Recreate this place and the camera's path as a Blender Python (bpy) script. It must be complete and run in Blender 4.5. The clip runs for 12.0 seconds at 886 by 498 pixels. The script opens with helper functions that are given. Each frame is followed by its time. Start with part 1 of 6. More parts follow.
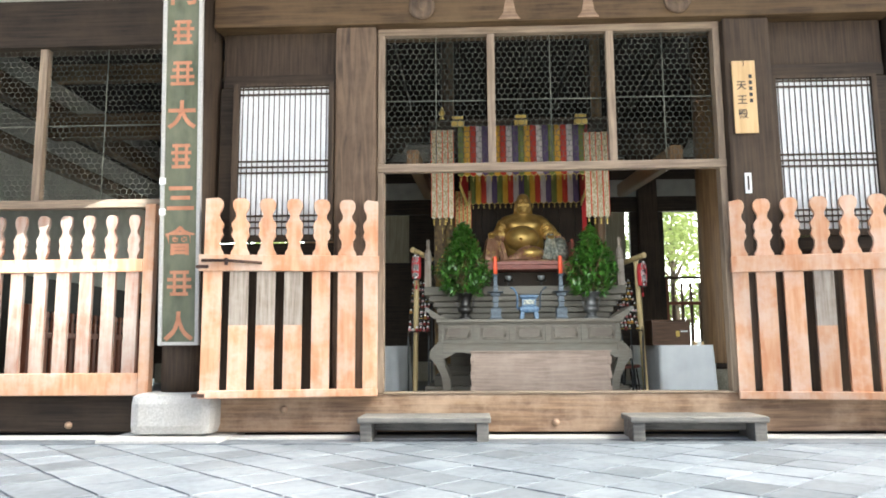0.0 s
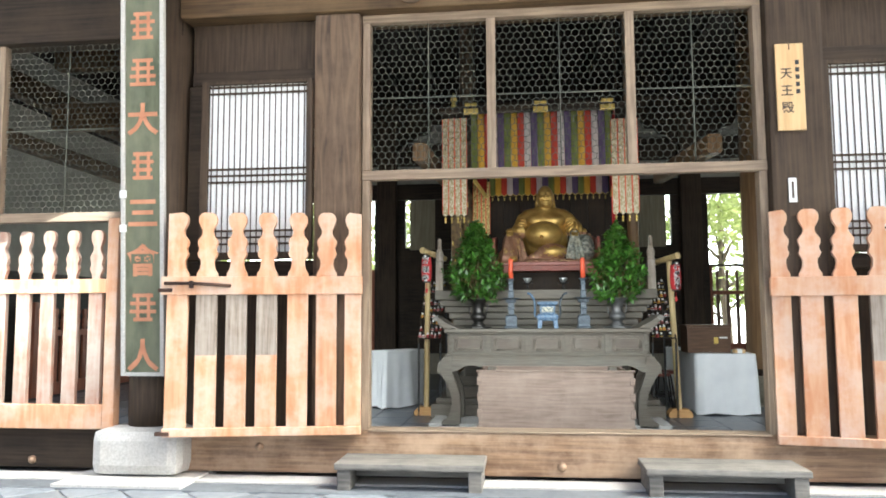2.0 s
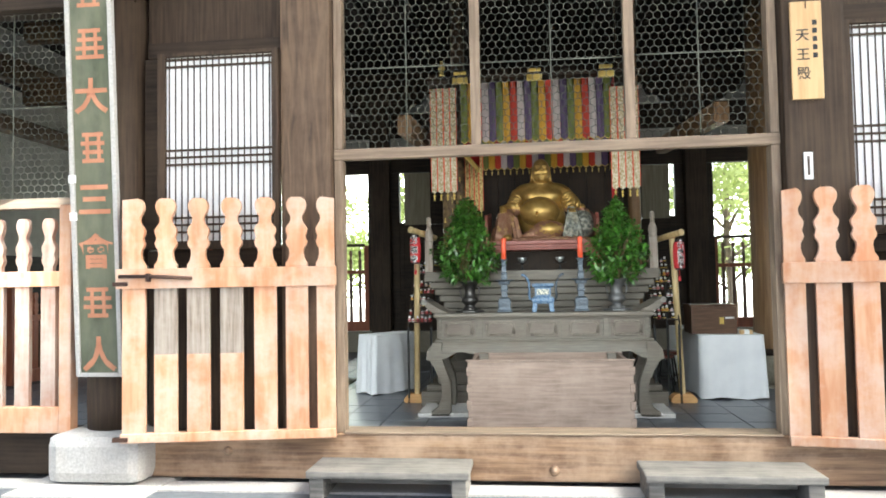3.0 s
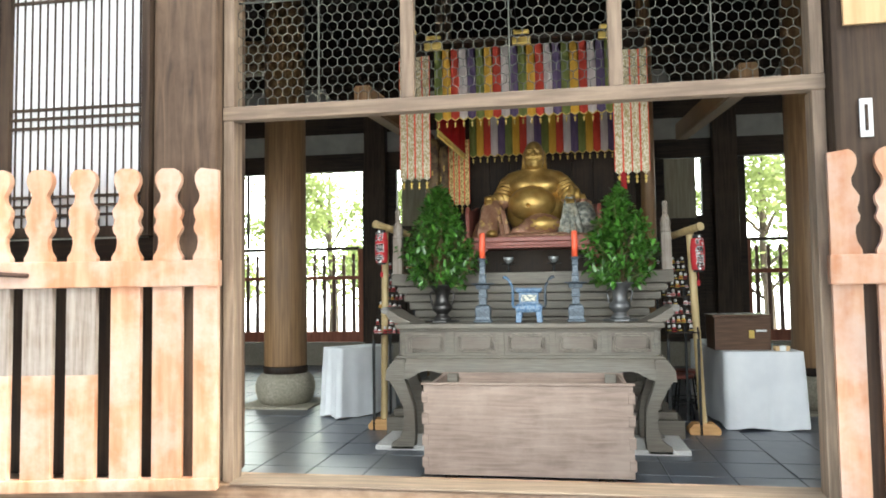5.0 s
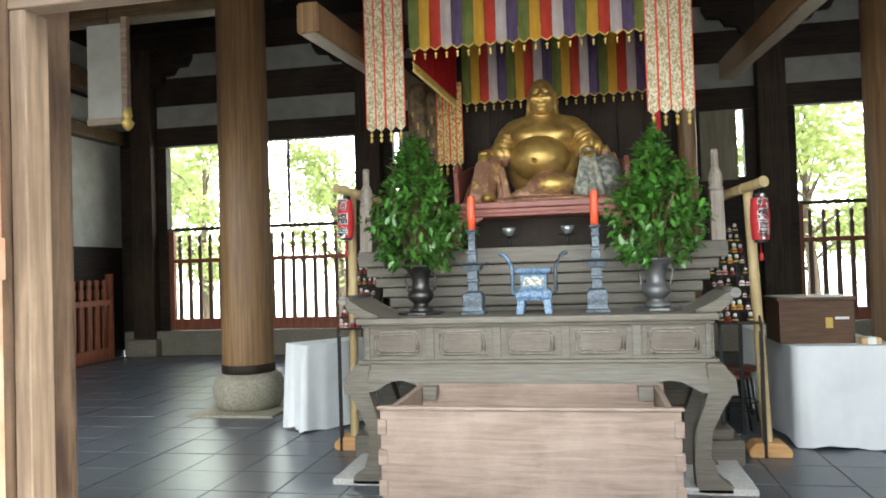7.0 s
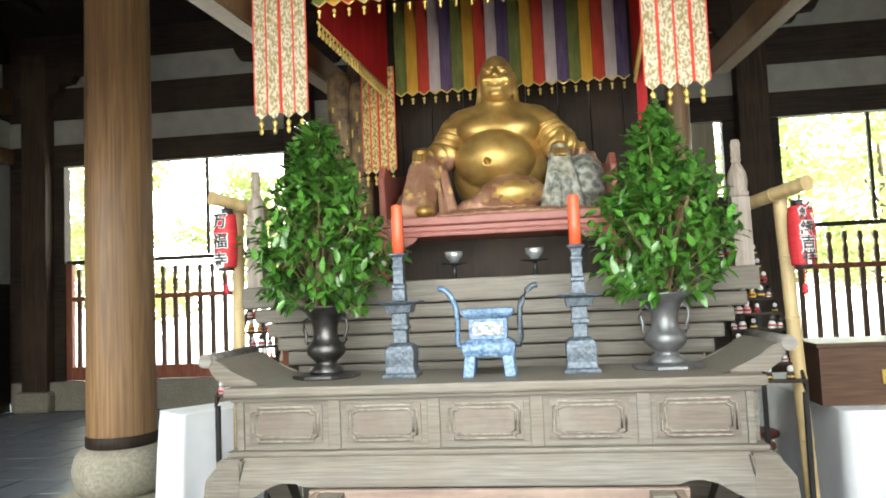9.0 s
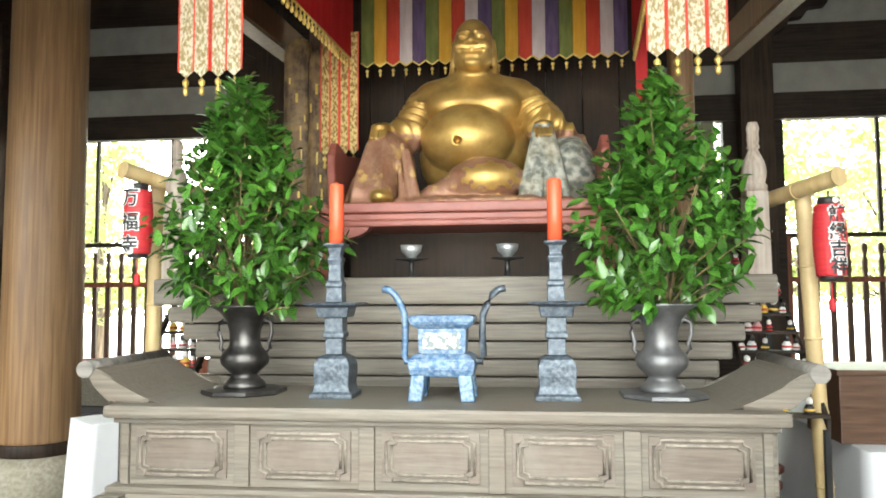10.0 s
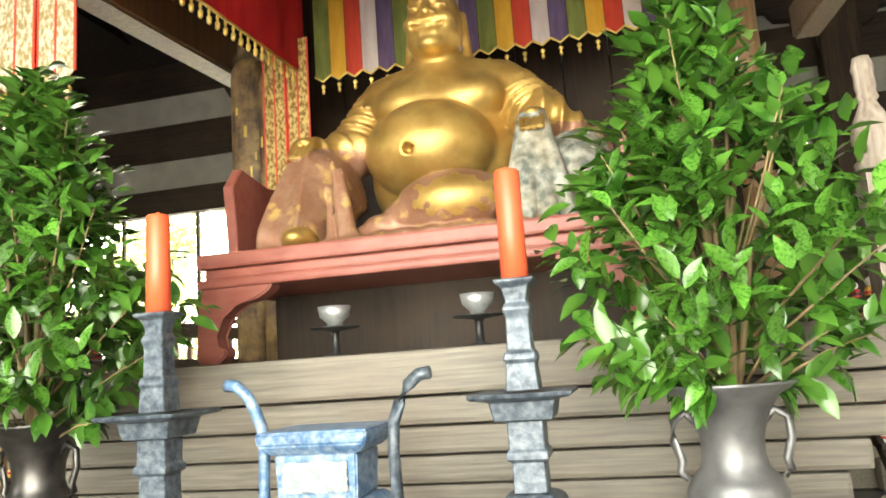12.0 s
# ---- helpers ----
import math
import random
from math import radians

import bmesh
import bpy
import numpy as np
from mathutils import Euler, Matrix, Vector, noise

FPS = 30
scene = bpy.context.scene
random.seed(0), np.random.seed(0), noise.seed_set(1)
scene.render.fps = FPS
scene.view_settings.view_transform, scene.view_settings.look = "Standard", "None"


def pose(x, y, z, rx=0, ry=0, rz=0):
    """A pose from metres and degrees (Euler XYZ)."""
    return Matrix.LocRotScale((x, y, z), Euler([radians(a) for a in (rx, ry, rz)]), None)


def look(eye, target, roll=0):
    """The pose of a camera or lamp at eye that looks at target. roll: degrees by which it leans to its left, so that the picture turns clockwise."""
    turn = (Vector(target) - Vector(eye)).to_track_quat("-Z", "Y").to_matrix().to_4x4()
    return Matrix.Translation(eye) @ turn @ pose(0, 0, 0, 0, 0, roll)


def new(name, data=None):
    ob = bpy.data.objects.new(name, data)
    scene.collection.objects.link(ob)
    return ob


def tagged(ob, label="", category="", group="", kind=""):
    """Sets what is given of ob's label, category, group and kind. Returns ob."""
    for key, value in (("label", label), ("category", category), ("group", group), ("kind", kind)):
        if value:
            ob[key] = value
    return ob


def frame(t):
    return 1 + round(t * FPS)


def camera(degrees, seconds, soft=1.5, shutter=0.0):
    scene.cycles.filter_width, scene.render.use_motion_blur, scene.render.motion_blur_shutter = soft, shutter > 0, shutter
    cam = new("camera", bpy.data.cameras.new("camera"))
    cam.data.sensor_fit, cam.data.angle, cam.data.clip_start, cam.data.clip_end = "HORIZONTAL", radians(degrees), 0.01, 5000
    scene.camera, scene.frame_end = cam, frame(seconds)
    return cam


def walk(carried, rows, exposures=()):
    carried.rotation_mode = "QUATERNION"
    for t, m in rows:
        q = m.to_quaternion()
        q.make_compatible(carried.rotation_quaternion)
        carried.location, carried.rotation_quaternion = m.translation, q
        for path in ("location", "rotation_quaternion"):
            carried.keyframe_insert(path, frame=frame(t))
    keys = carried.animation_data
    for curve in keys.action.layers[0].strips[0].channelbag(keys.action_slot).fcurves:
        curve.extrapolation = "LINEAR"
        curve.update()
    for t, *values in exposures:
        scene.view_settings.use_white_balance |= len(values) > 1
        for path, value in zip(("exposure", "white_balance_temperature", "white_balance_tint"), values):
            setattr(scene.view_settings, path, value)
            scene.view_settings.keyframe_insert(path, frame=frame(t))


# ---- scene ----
cam = camera(62.4, 12.0, soft=1.8)
PATH = [
    (0, (-0.735, -6.761, 0.796), (-0.816, -4.78, 1.059), -0.4),
    (0.5, (-0.67, -6.546, 0.876), (-0.849, -4.568, 1.106), -0.7),
    (1, (-0.602, -6.337, 1.061), (-0.786, -4.358, 1.281), -1.1),
    (1.5, (-0.449, -6.136, 1.117), (-0.561, -4.153, 1.347), -0.6),
    (2, (-0.307, -5.972, 1.313), (-0.521, -3.991, 1.488), -0.3),
    (2.5, (-0.238, -5.721, 1.352), (-0.455, -3.735, 1.456), 0.6),
    (3, (-0.184, -5.452, 1.487), (-0.411, -3.466, 1.575), -1.0),
    (3.2, (-0.132, -5.343, 1.48), (-0.292, -3.349, 1.509), -0.8),
    (4.8, (0.257, -4.126, 1.442), (-0.024, -2.148, 1.531), -1.0),
    (5, (0.28, -3.972, 1.424), (-0.037, -2.0, 1.539), -0.8),
    (5.5, (0.343, -3.583, 1.463), (-0.075, -1.627, 1.453), 0.2),
    (6, (0.315, -3.136, 1.465), (-0.122, -1.186, 1.526), -0.6),
    (6.5, (0.332, -2.749, 1.452), (-0.065, -0.788, 1.455), -1.5),
    (6.7, (0.339, -2.565, 1.457), (-0.054, -0.604, 1.497), -1.6),
    (8.3, (0.262, -1.131, 1.52), (-0.041, 0.845, 1.576), -2.0),
    (8.5, (0.245, -1.006, 1.499), (-0.073, 0.967, 1.556), -1.4),
    (9, (0.241, -0.665, 1.5), (-0.021, 1.313, 1.633), -2.4),
    (9.5, (0.237, -0.309, 1.523), (0.073, 1.683, 1.604), -0.8),
    (10, (0.312, 0.027, 1.51), (0.077, 2.008, 1.642), -0.3),
    (10.5, (0.378, 0.22, 1.485), (0.085, 2.196, 1.585), -1.7),
    (11, (0.444, 0.54, 1.442), (0.255, 2.523, 1.623), -0.2),
    (11.5, (0.524, 1.107, 1.488), (0.267, 3.043, 1.919), -5.1),
    (12, (0.616, 1.303, 1.558), (0.163, 3.226, 1.867), -4.0),
]
walk(cam, [(t, look(eye, target, roll)) for t, eye, target, roll in PATH],
     exposures=[(0, 1.42, 6050, 1), (3.2, 1.55, 6050, 1), (5, 1.65, 6050, 1), (6.7, 1.75, 6050, 1), (8.3, 2.3, 6200, 2), (9.5, 2.5, 6350, 2), (11, 2.75, 6700, 2), (12, 3.05, 7200, 2)])

# world, sun and exposure
world = bpy.data.worlds.new("sky")
scene.world = world
world.use_nodes = True
wn = world.node_tree.nodes
sky = wn.new("ShaderNodeTexSky")
sky.sky_type = "NISHITA"
sky.sun_disc = False
SUN_EL, SUN_ROT = radians(50), radians(103)
sky.sun_elevation, sky.sun_rotation = SUN_EL, SUN_ROT
sky.dust_density = 8.0
sky.air_density = 0.6
sky.ozone_density = 0.4
world.node_tree.links.new(sky.outputs[0], wn["Background"].inputs[0])
wn["Background"].inputs[1].default_value = 0.15
sun_data = bpy.data.lights.new("sun", "SUN")
sun_data.energy, sun_data.angle, sun_data.color = 2.5, radians(10), (1.0, 0.97, 0.92)
sun = new("sun", sun_data)
sun.matrix_world = look((28.6, -6.5, 35.2), (0, 0, 0))


def opening_lamp(name, at, target, w, h, watts, spread=110):
    """Added area lamp that stands in for sky light at an opening of the hall."""
    d = bpy.data.lights.new(name, "AREA")
    d.spread = radians(spread)
    d.shape, d.size, d.size_y, d.energy, d.color = "RECTANGLE", w, h, watts, (1.0, 0.98, 0.95)
    new(name, d).matrix_world = look(at, target)


opening_lamp("doorway_fill_lamp", (0, 0.14, 2.0), (0, 3.2, 0.45), 3.05, 3.1, 23, 115)
opening_lamp("bay_fill_lamp_1", (-5.4, 0.25, 2.2), (-4.4, 4.0, -0.9), 3.2, 2.6, 36, 100)
opening_lamp("bay_fill_lamp_2", (5.4, 0.25, 2.2), (4.6, 4.0, -0.4), 3.2, 2.6, 18)


# ---------- materials ----------
def rgb(c):
    return (*c, 1.0)


def mat(name, a, b, rough=0.6, metal=0.0, scale=(6, 6, 6), bump=0.15, stain=None, stain_scale=1.2, stain_amount=0.5,
        vary=0.0, spec=0.5, emit=None, contrast=(0.35, 0.65), detail=6.0, distort=0.0):
    """Noise between two colours, stretched by scale (per metre), with broad stains and fine relief."""
    m = bpy.data.materials.new(name)
    m.use_nodes = True
    n, l = m.node_tree.nodes, m.node_tree.links
    bsdf = n["Principled BSDF"]
    tc = n.new("ShaderNodeTexCoord")
    mp = n.new("ShaderNodeMapping")
    mp.inputs["Scale"].default_value = scale
    coords = tc.outputs["Object"]
    if vary:
        oi = n.new("ShaderNodeObjectInfo")
        shift = n.new("ShaderNodeVectorMath")
        l.new(coords, shift.inputs[0])
        l.new(oi.outputs["Location"], shift.inputs[1])
        coords = shift.outputs[0]
    l.new(coords, mp.inputs["Vector"])
    nz = n.new("ShaderNodeTexNoise")
    nz.inputs["Scale"].default_value = 1.0
    nz.inputs["Detail"].default_value = detail
    nz.inputs["Distortion"].default_value = distort
    l.new(mp.outputs[0], nz.inputs["Vector"])
    ramp = n.new("ShaderNodeValToRGB")
    ramp.color_ramp.elements[0].position, ramp.color_ramp.elements[1].position = contrast
    ramp.color_ramp.elements[0].color, ramp.color_ramp.elements[1].color = rgb(a), rgb(b)
    l.new(nz.outputs["Fac"], ramp.inputs[0])
    colour = ramp.outputs[0]
    if stain:
        nz2 = n.new("ShaderNodeTexNoise")
        nz2.inputs["Scale"].default_value = stain_scale
        nz2.inputs["Detail"].default_value = 5.0
        nz2.inputs["Roughness"].default_value = 0.65
        l.new(coords, nz2.inputs["Vector"])
        r2 = n.new("ShaderNodeValToRGB")
        r2.color_ramp.elements[0].position, r2.color_ramp.elements[1].position = 0.42, 0.68
        r2.color_ramp.elements[1].color = (stain_amount,) * 3 + (1,)
        l.new(nz2.outputs["Fac"], r2.inputs[0])
        mix = n.new("ShaderNodeMixRGB")
        mix.inputs[2].default_value = rgb(stain)
        l.new(r2.outputs[0], mix.inputs[0])
        l.new(colour, mix.inputs[1])
        colour = mix.outputs[0]
    if vary:
        mr = n.new("ShaderNodeMapRange")
        mr.inputs["To Min"].default_value, mr.inputs["To Max"].default_value = 1 - vary, 1 + vary
        l.new(oi.outputs["Random"], mr.inputs["Value"])
        hsv = n.new("ShaderNodeHueSaturation")
        l.new(mr.outputs[0], hsv.inputs["Value"])
        l.new(colour, hsv.inputs["Color"])
        colour = hsv.outputs[0]
    l.new(colour, bsdf.inputs["Base Color"])
    bsdf.inputs["Roughness"].default_value = rough
    bsdf.inputs["Metallic"].default_value = metal
    bsdf.inputs["Specular IOR Level"].default_value = spec
    rr = n.new("ShaderNodeMapRange")
    rr.inputs["To Min"].default_value, rr.inputs["To Max"].default_value = max(0.02, rough - 0.1), min(1, rough + 0.12)
    l.new(nz.outputs["Fac"], rr.inputs["Value"])
    l.new(rr.outputs[0], bsdf.inputs["Roughness"])
    if bump:
        bp = n.new("ShaderNodeBump")
        bp.inputs["Strength"].default_value = bump
        bp.inputs["Distance"].default_value = 0.01
        l.new(nz.outputs["Fac"], bp.inputs["Height"])
        l.new(bp.outputs[0], bsdf.inputs["Normal"])
    return m


GX, GY, GZ = (2, 45, 45), (45, 2, 45), (45, 45, 2)
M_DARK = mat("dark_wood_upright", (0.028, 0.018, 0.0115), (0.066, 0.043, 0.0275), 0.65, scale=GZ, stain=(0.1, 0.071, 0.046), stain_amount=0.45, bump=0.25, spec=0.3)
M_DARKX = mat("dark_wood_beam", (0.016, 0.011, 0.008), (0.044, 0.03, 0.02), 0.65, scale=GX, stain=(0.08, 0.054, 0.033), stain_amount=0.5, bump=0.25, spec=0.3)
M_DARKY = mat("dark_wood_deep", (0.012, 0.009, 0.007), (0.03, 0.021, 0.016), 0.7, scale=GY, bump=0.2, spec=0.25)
M_POST = mat("weathered_post", (0.05, 0.03, 0.019), (0.15, 0.098, 0.06), 0.75, scale=(16, 16, 1.6), stain=(0.21, 0.145, 0.095), stain_scale=2.0, stain_amount=0.5, bump=0.5, distort=1.2)
M_SILL = mat("worn_sill_wood", (0.15, 0.085, 0.048), (0.32, 0.2, 0.115), 0.55, scale=(2.5, 45, 45), stain=(0.53, 0.38, 0.26), stain_scale=2.4, stain_amount=0.75, bump=0.3)
M_FRAME = mat("pale_frame_wood", (0.2, 0.146, 0.099), (0.36, 0.27, 0.188), 0.6, scale=(2.5, 36, 36), stain=(0.16, 0.11, 0.08), stain_scale=2.5, stain_amount=0.5)
M_FRAMEZ = mat("pale_jamb_wood", (0.2, 0.146, 0.099), (0.36, 0.27, 0.188), 0.6, scale=(36, 36, 2.5), stain=(0.16, 0.11, 0.08), stain_scale=2.5, stain_amount=0.5)
M_PANEL = mat("beige_panel", (0.3, 0.265, 0.18), (0.42, 0.38, 0.27), 0.7, scale=(30, 30, 2), bump=0.1)
M_ORANGE = mat("faded_orange_paint", (0.58, 0.268, 0.132), (0.66, 0.395, 0.245), 0.6, scale=(22, 22, 3), stain=(0.69, 0.54, 0.44), stain_scale=3.0, stain_amount=0.85, vary=0.1, bump=0.2)
M_GREYWOOD = mat("bare_grey_slat", (0.22, 0.17, 0.13), (0.42, 0.36, 0.3), 0.8, scale=(45, 45, 2.5), stain=(0.5, 0.45, 0.4), stain_scale=4, stain_amount=0.5, bump=0.4)
M_BENCH = mat("weathered_dark_plank", (0.10, 0.095, 0.085), (0.22, 0.205, 0.185), 0.75, scale=(2.5, 40, 40), stain=(0.34, 0.31, 0.27), stain_scale=3, stain_amount=0.6, bump=0.4)
M_PINK = mat("weathered_pink_slat", (0.31, 0.155, 0.105), (0.41, 0.29, 0.235), 0.75, scale=(30, 30, 2.5), stain=(0.42, 0.37, 0.32), stain_scale=4.5, stain_amount=0.75, vary=0.15, bump=0.3)
M_PAPER = mat("shoji_paper", (0.78, 0.78, 0.78), (0.86, 0.86, 0.86), 0.8, scale=(5, 5, 5), bump=0.02)
M_PLASTER = mat("white_plaster", (0.33, 0.325, 0.29), (0.42, 0.41, 0.37), 0.9, scale=(4, 4, 4), stain=(0.3, 0.285, 0.25), stain_scale=0.9, stain_amount=0.4, bump=0.05)
M_STONE = mat("pale_granite", (0.42, 0.41, 0.39), (0.56, 0.55, 0.53), 0.8, scale=(60, 60, 60), stain=(0.5, 0.46, 0.4), stain_scale=3, stain_amount=0.4, bump=0.2)
M_BASESTONE = mat("mossy_base_stone", (0.24, 0.21, 0.16), (0.36, 0.33, 0.26), 0.8, scale=(40, 40, 40), stain=(0.2, 0.19, 0.13), stain_scale=4, stain_amount=0.5, bump=0.35)
M_TILE = mat("grey_paving_tile", (0.12, 0.135, 0.155), (0.19, 0.21, 0.235), 0.55, scale=(18, 18, 18), stain=(0.31, 0.33, 0.35), stain_scale=1.3, stain_amount=0.55, vary=0.22, bump=0.15)
M_GROUT = mat("joint_mortar", (0.19, 0.195, 0.195), (0.27, 0.27, 0.265), 0.9, scale=(20, 20, 20))
M_SLATE = mat("dark_polished_tile", (0.05, 0.058, 0.074), (0.085, 0.096, 0.116), 0.33, scale=(9, 9, 9), stain=(0.1, 0.108, 0.12), stain_scale=1.4, stain_amount=0.5, vary=0.1, bump=0.06, spec=1.0)
M_SLATEJ = mat("dark_joint", (0.035, 0.038, 0.044), (0.055, 0.058, 0.064), 0.5)
M_GROUND = mat("pale_gravel", (0.68, 0.66, 0.61), (0.8, 0.78, 0.74), 0.95, scale=(40, 40, 40), stain=(0.6, 0.58, 0.53), stain_scale=0.2, stain_amount=0.5, bump=0.4)
M_WIRE = mat("galvanised_wire", (0.1, 0.105, 0.085), (0.2, 0.2, 0.165), 0.55, 0.3, bump=0)
M_IRON = mat("rusty_iron", (0.05, 0.03, 0.025), (0.12, 0.07, 0.05), 0.6, 0.6, bump=0.2)
M_BOXW = mat("offertory_wood", (0.185, 0.13, 0.1), (0.285, 0.208, 0.164), 0.6, scale=(3, 55, 34), stain=(0.37, 0.285, 0.23), stain_scale=2.4, stain_amount=0.6, bump=0.2, distort=0.5, detail=9)
M_ALTAR = mat("aged_altar_wood", (0.1, 0.09, 0.071), (0.215, 0.193, 0.156), 0.55, scale=(5, 150, 110), stain=(0.14, 0.105, 0.076), stain_scale=2.6, stain_amount=0.55, bump=0.2, distort=0.2, detail=10, contrast=(0.28, 0.72))
M_ALTARP = mat("altar_panel_wood", (0.1, 0.078, 0.06), (0.175, 0.142, 0.113), 0.6, scale=(7, 140, 110), stain=(0.22, 0.2, 0.17), stain_scale=6.0, stain_amount=0.45, bump=0.2, vary=0.1, detail=10, contrast=(0.2, 0.8))
M_COLUMN = mat("golden_column_wood", (0.16, 0.083, 0.035), (0.3, 0.178, 0.08), 0.5, scale=(34, 34, 1.2), stain=(0.19, 0.115, 0.06), stain_scale=1.5, stain_amount=0.5, bump=0.25, distort=0.8, detail=9)
M_REDL = mat("red_lacquer", (0.2, 0.05, 0.034), (0.28, 0.085, 0.06), 0.42, scale=(8, 30, 30), stain=(0.33, 0.13, 0.1), stain_scale=6, stain_amount=0.5, bump=0.08)
M_REDF = mat("red_fence_paint", (0.24, 0.07, 0.035), (0.36, 0.12, 0.06), 0.6, scale=(20, 20, 3), vary=0.15)
M_BLACKW = mat("near_black_wood", (0.010, 0.006, 0.004), (0.032, 0.019, 0.011), 0.6, scale=GZ, stain=(0.06, 0.036, 0.018), stain_scale=3.0, stain_amount=0.5, bump=0.15, spec=0.3)
# Warm brown of the tie beams; on the lintel it carries ground-bounced light.
M_LINTEL = mat("warm_brown_beam_wood", (0.05, 0.029, 0.014), (0.115, 0.07, 0.034), 0.6, scale=(2, 40, 40), stain=(0.17, 0.11, 0.055), stain_scale=1.6, stain_amount=0.6, bump=0.25, spec=0.3)
M_FENCEB = mat("brown_fence_wood", (0.09, 0.05, 0.033), (0.17, 0.095, 0.06), 0.65, scale=(20, 20, 3), vary=0.15)
M_MOULD = mat("rubbed_pale_moulding", (0.16, 0.138, 0.11), (0.28, 0.245, 0.2), 0.6, scale=(40, 40, 40), bump=0.15)


# ---------- mesh helpers ----------
def box(bm, x0, x1, y0, y1, z0, z1, bevel=0.0, mi=0):
    vs = [bm.verts.new(p) for p in ((x0, y0, z0), (x1, y0, z0), (x1, y1, z0), (x0, y1, z0), (x0, y0, z1), (x1, y0, z1), (x1, y1, z1), (x0, y1, z1))]
    fs = [bm.faces.new([vs[i] for i in f]) for f in ((0, 3, 2, 1), (4, 5, 6, 7), (0, 1, 5, 4), (1, 2, 6, 5), (2, 3, 7, 6), (3, 0, 4, 7))]
    for f in fs:
        f.material_index = mi
    if bevel:
        es = list({e for f in fs for e in f.edges})
        bmesh.ops.bevel(bm, geom=es, offset=bevel, segments=2, profile=0.6, affect="EDGES")
    return vs


def lathe(bm, prof, seg=24, cx=0.0, cy=0.0, turn=0.0, mi=0, smooth=True, square=False):
    """Turned shape from (radius, height) pairs. square: four-sided, radius is half the side."""
    if square:
        seg, turn, smooth = 4, math.pi / 4, False
    k = math.sqrt(2) if square else 1
    rings = []
    for r, z in prof:
        rings.append([bm.verts.new((cx + k * r * math.cos(turn + 2 * math.pi * i / seg), cy + k * r * math.sin(turn + 2 * math.pi * i / seg), z)) for i in range(seg)])
    for a, b in zip(rings, rings[1:]):
        for i in range(seg):
            f = bm.faces.new((a[i], a[(i + 1) % seg], b[(i + 1) % seg], b[i]))
            f.smooth, f.material_index = smooth, mi
    for ring, rev in ((rings[0], True), (rings[-1], False)):
        f = bm.faces.new(ring[::-1] if rev else ring)
        f.material_index = mi


def tube(bm, pts, r, seg=8, mi=0, r_end=None):
    """A round rod along points, tapering to r_end."""
    pts = [Vector(p) for p in pts]
    rings = []
    for i, p in enumerate(pts):
        d = (pts[min(i + 1, len(pts) - 1)] - pts[max(i - 1, 0)]).normalized()
        u = d.cross(Vector((0, 0, 1)) if abs(d.z) < 0.9 else Vector((1, 0, 0))).normalized()
        v = d.cross(u)
        rr = r if r_end is None else r + (r_end - r) * i / (len(pts) - 1)
        rings.append([bm.verts.new(p + rr * (math.cos(2 * math.pi * k / seg) * u + math.sin(2 * math.pi * k / seg) * v)) for k in range(seg)])
    for a, b in zip(rings, rings[1:]):
        for k in range(seg):
            f = bm.faces.new((a[k], b[k], b[(k + 1) % seg], a[(k + 1) % seg]))
            f.smooth, f.material_index = True, mi
    bm.faces.new(rings[0]).material_index = mi
    bm.faces.new(rings[-1][::-1]).material_index = mi


def profile(bm, levels, cx, y0, y1, cut=None):
    """An upright board with a shaped outline: (height, half width) levels, y0 to y1 thick. cut(z) gives a material."""
    rows = []
    for z, w in levels:
        rows.append([bm.verts.new(p) for p in ((cx - w, y0, z), (cx + w, y0, z), (cx + w, y1, z), (cx - w, y1, z))])
    for (a, b), (z, _) in zip(zip(rows, rows[1:]), levels):
        for i in range(4):
            f = bm.faces.new((a[i], a[(i + 1) % 4], b[(i + 1) % 4], b[i]))
            f.material_index = cut(z) if cut else 0
    bm.faces.new(rows[0][::-1])
    bm.faces.new(rows[-1])


def outline(bm, pts, y0, y1, mi=0):
    """A flat shape in x and z, extruded from y0 to y1."""
    a = [bm.verts.new((x, y0, z)) for x, z in pts]
    b = [bm.verts.new((x, y1, z)) for x, z in pts]
    n = len(pts)
    bm.faces.new(a).material_index = mi
    bm.faces.new(b[::-1]).material_index = mi
    for i in range(n):
        bm.faces.new((a[i], b[i], b[(i + 1) % n], a[(i + 1) % n])).material_index = mi


def link(name, bm, material, parent=None, recalc=True):
    if recalc:
        bmesh.ops.recalc_face_normals(bm, faces=bm.faces)
    me = bpy.data.meshes.new(name)
    bm.to_mesh(me)
    bm.free()
    for m in (material if isinstance(material, (list, tuple)) else [material]):
        me.materials.append(m)
    ob = new(name, me)
    if parent:
        ob.parent = parent
    return ob


def part(name, bm, material, parent, label=""):
    return tagged(link(name, bm, material, parent), label)


def slab(name, dims, material, parent=None, bevel=0.006, label=""):
    """One bevelled board or block as a part."""
    bm = bmesh.new()
    box(bm, *dims, bevel=bevel)
    return tagged(link(name, bm, material, parent), label)


def thing(name, label, category, at=(0, 0, 0), group="", turn=0.0):
    ob = new(name)
    ob.matrix_world = pose(*at, 0, 0, turn)
    ob.empty_display_size = 0.1
    return tagged(ob, label, category, group)


def setting(name, boxes, material, label="", bevel=0.008):
    bm = bmesh.new()
    for b in boxes:
        box(bm, *b, bevel=bevel)
    return tagged(link(name, bm, material), label, kind="structure")


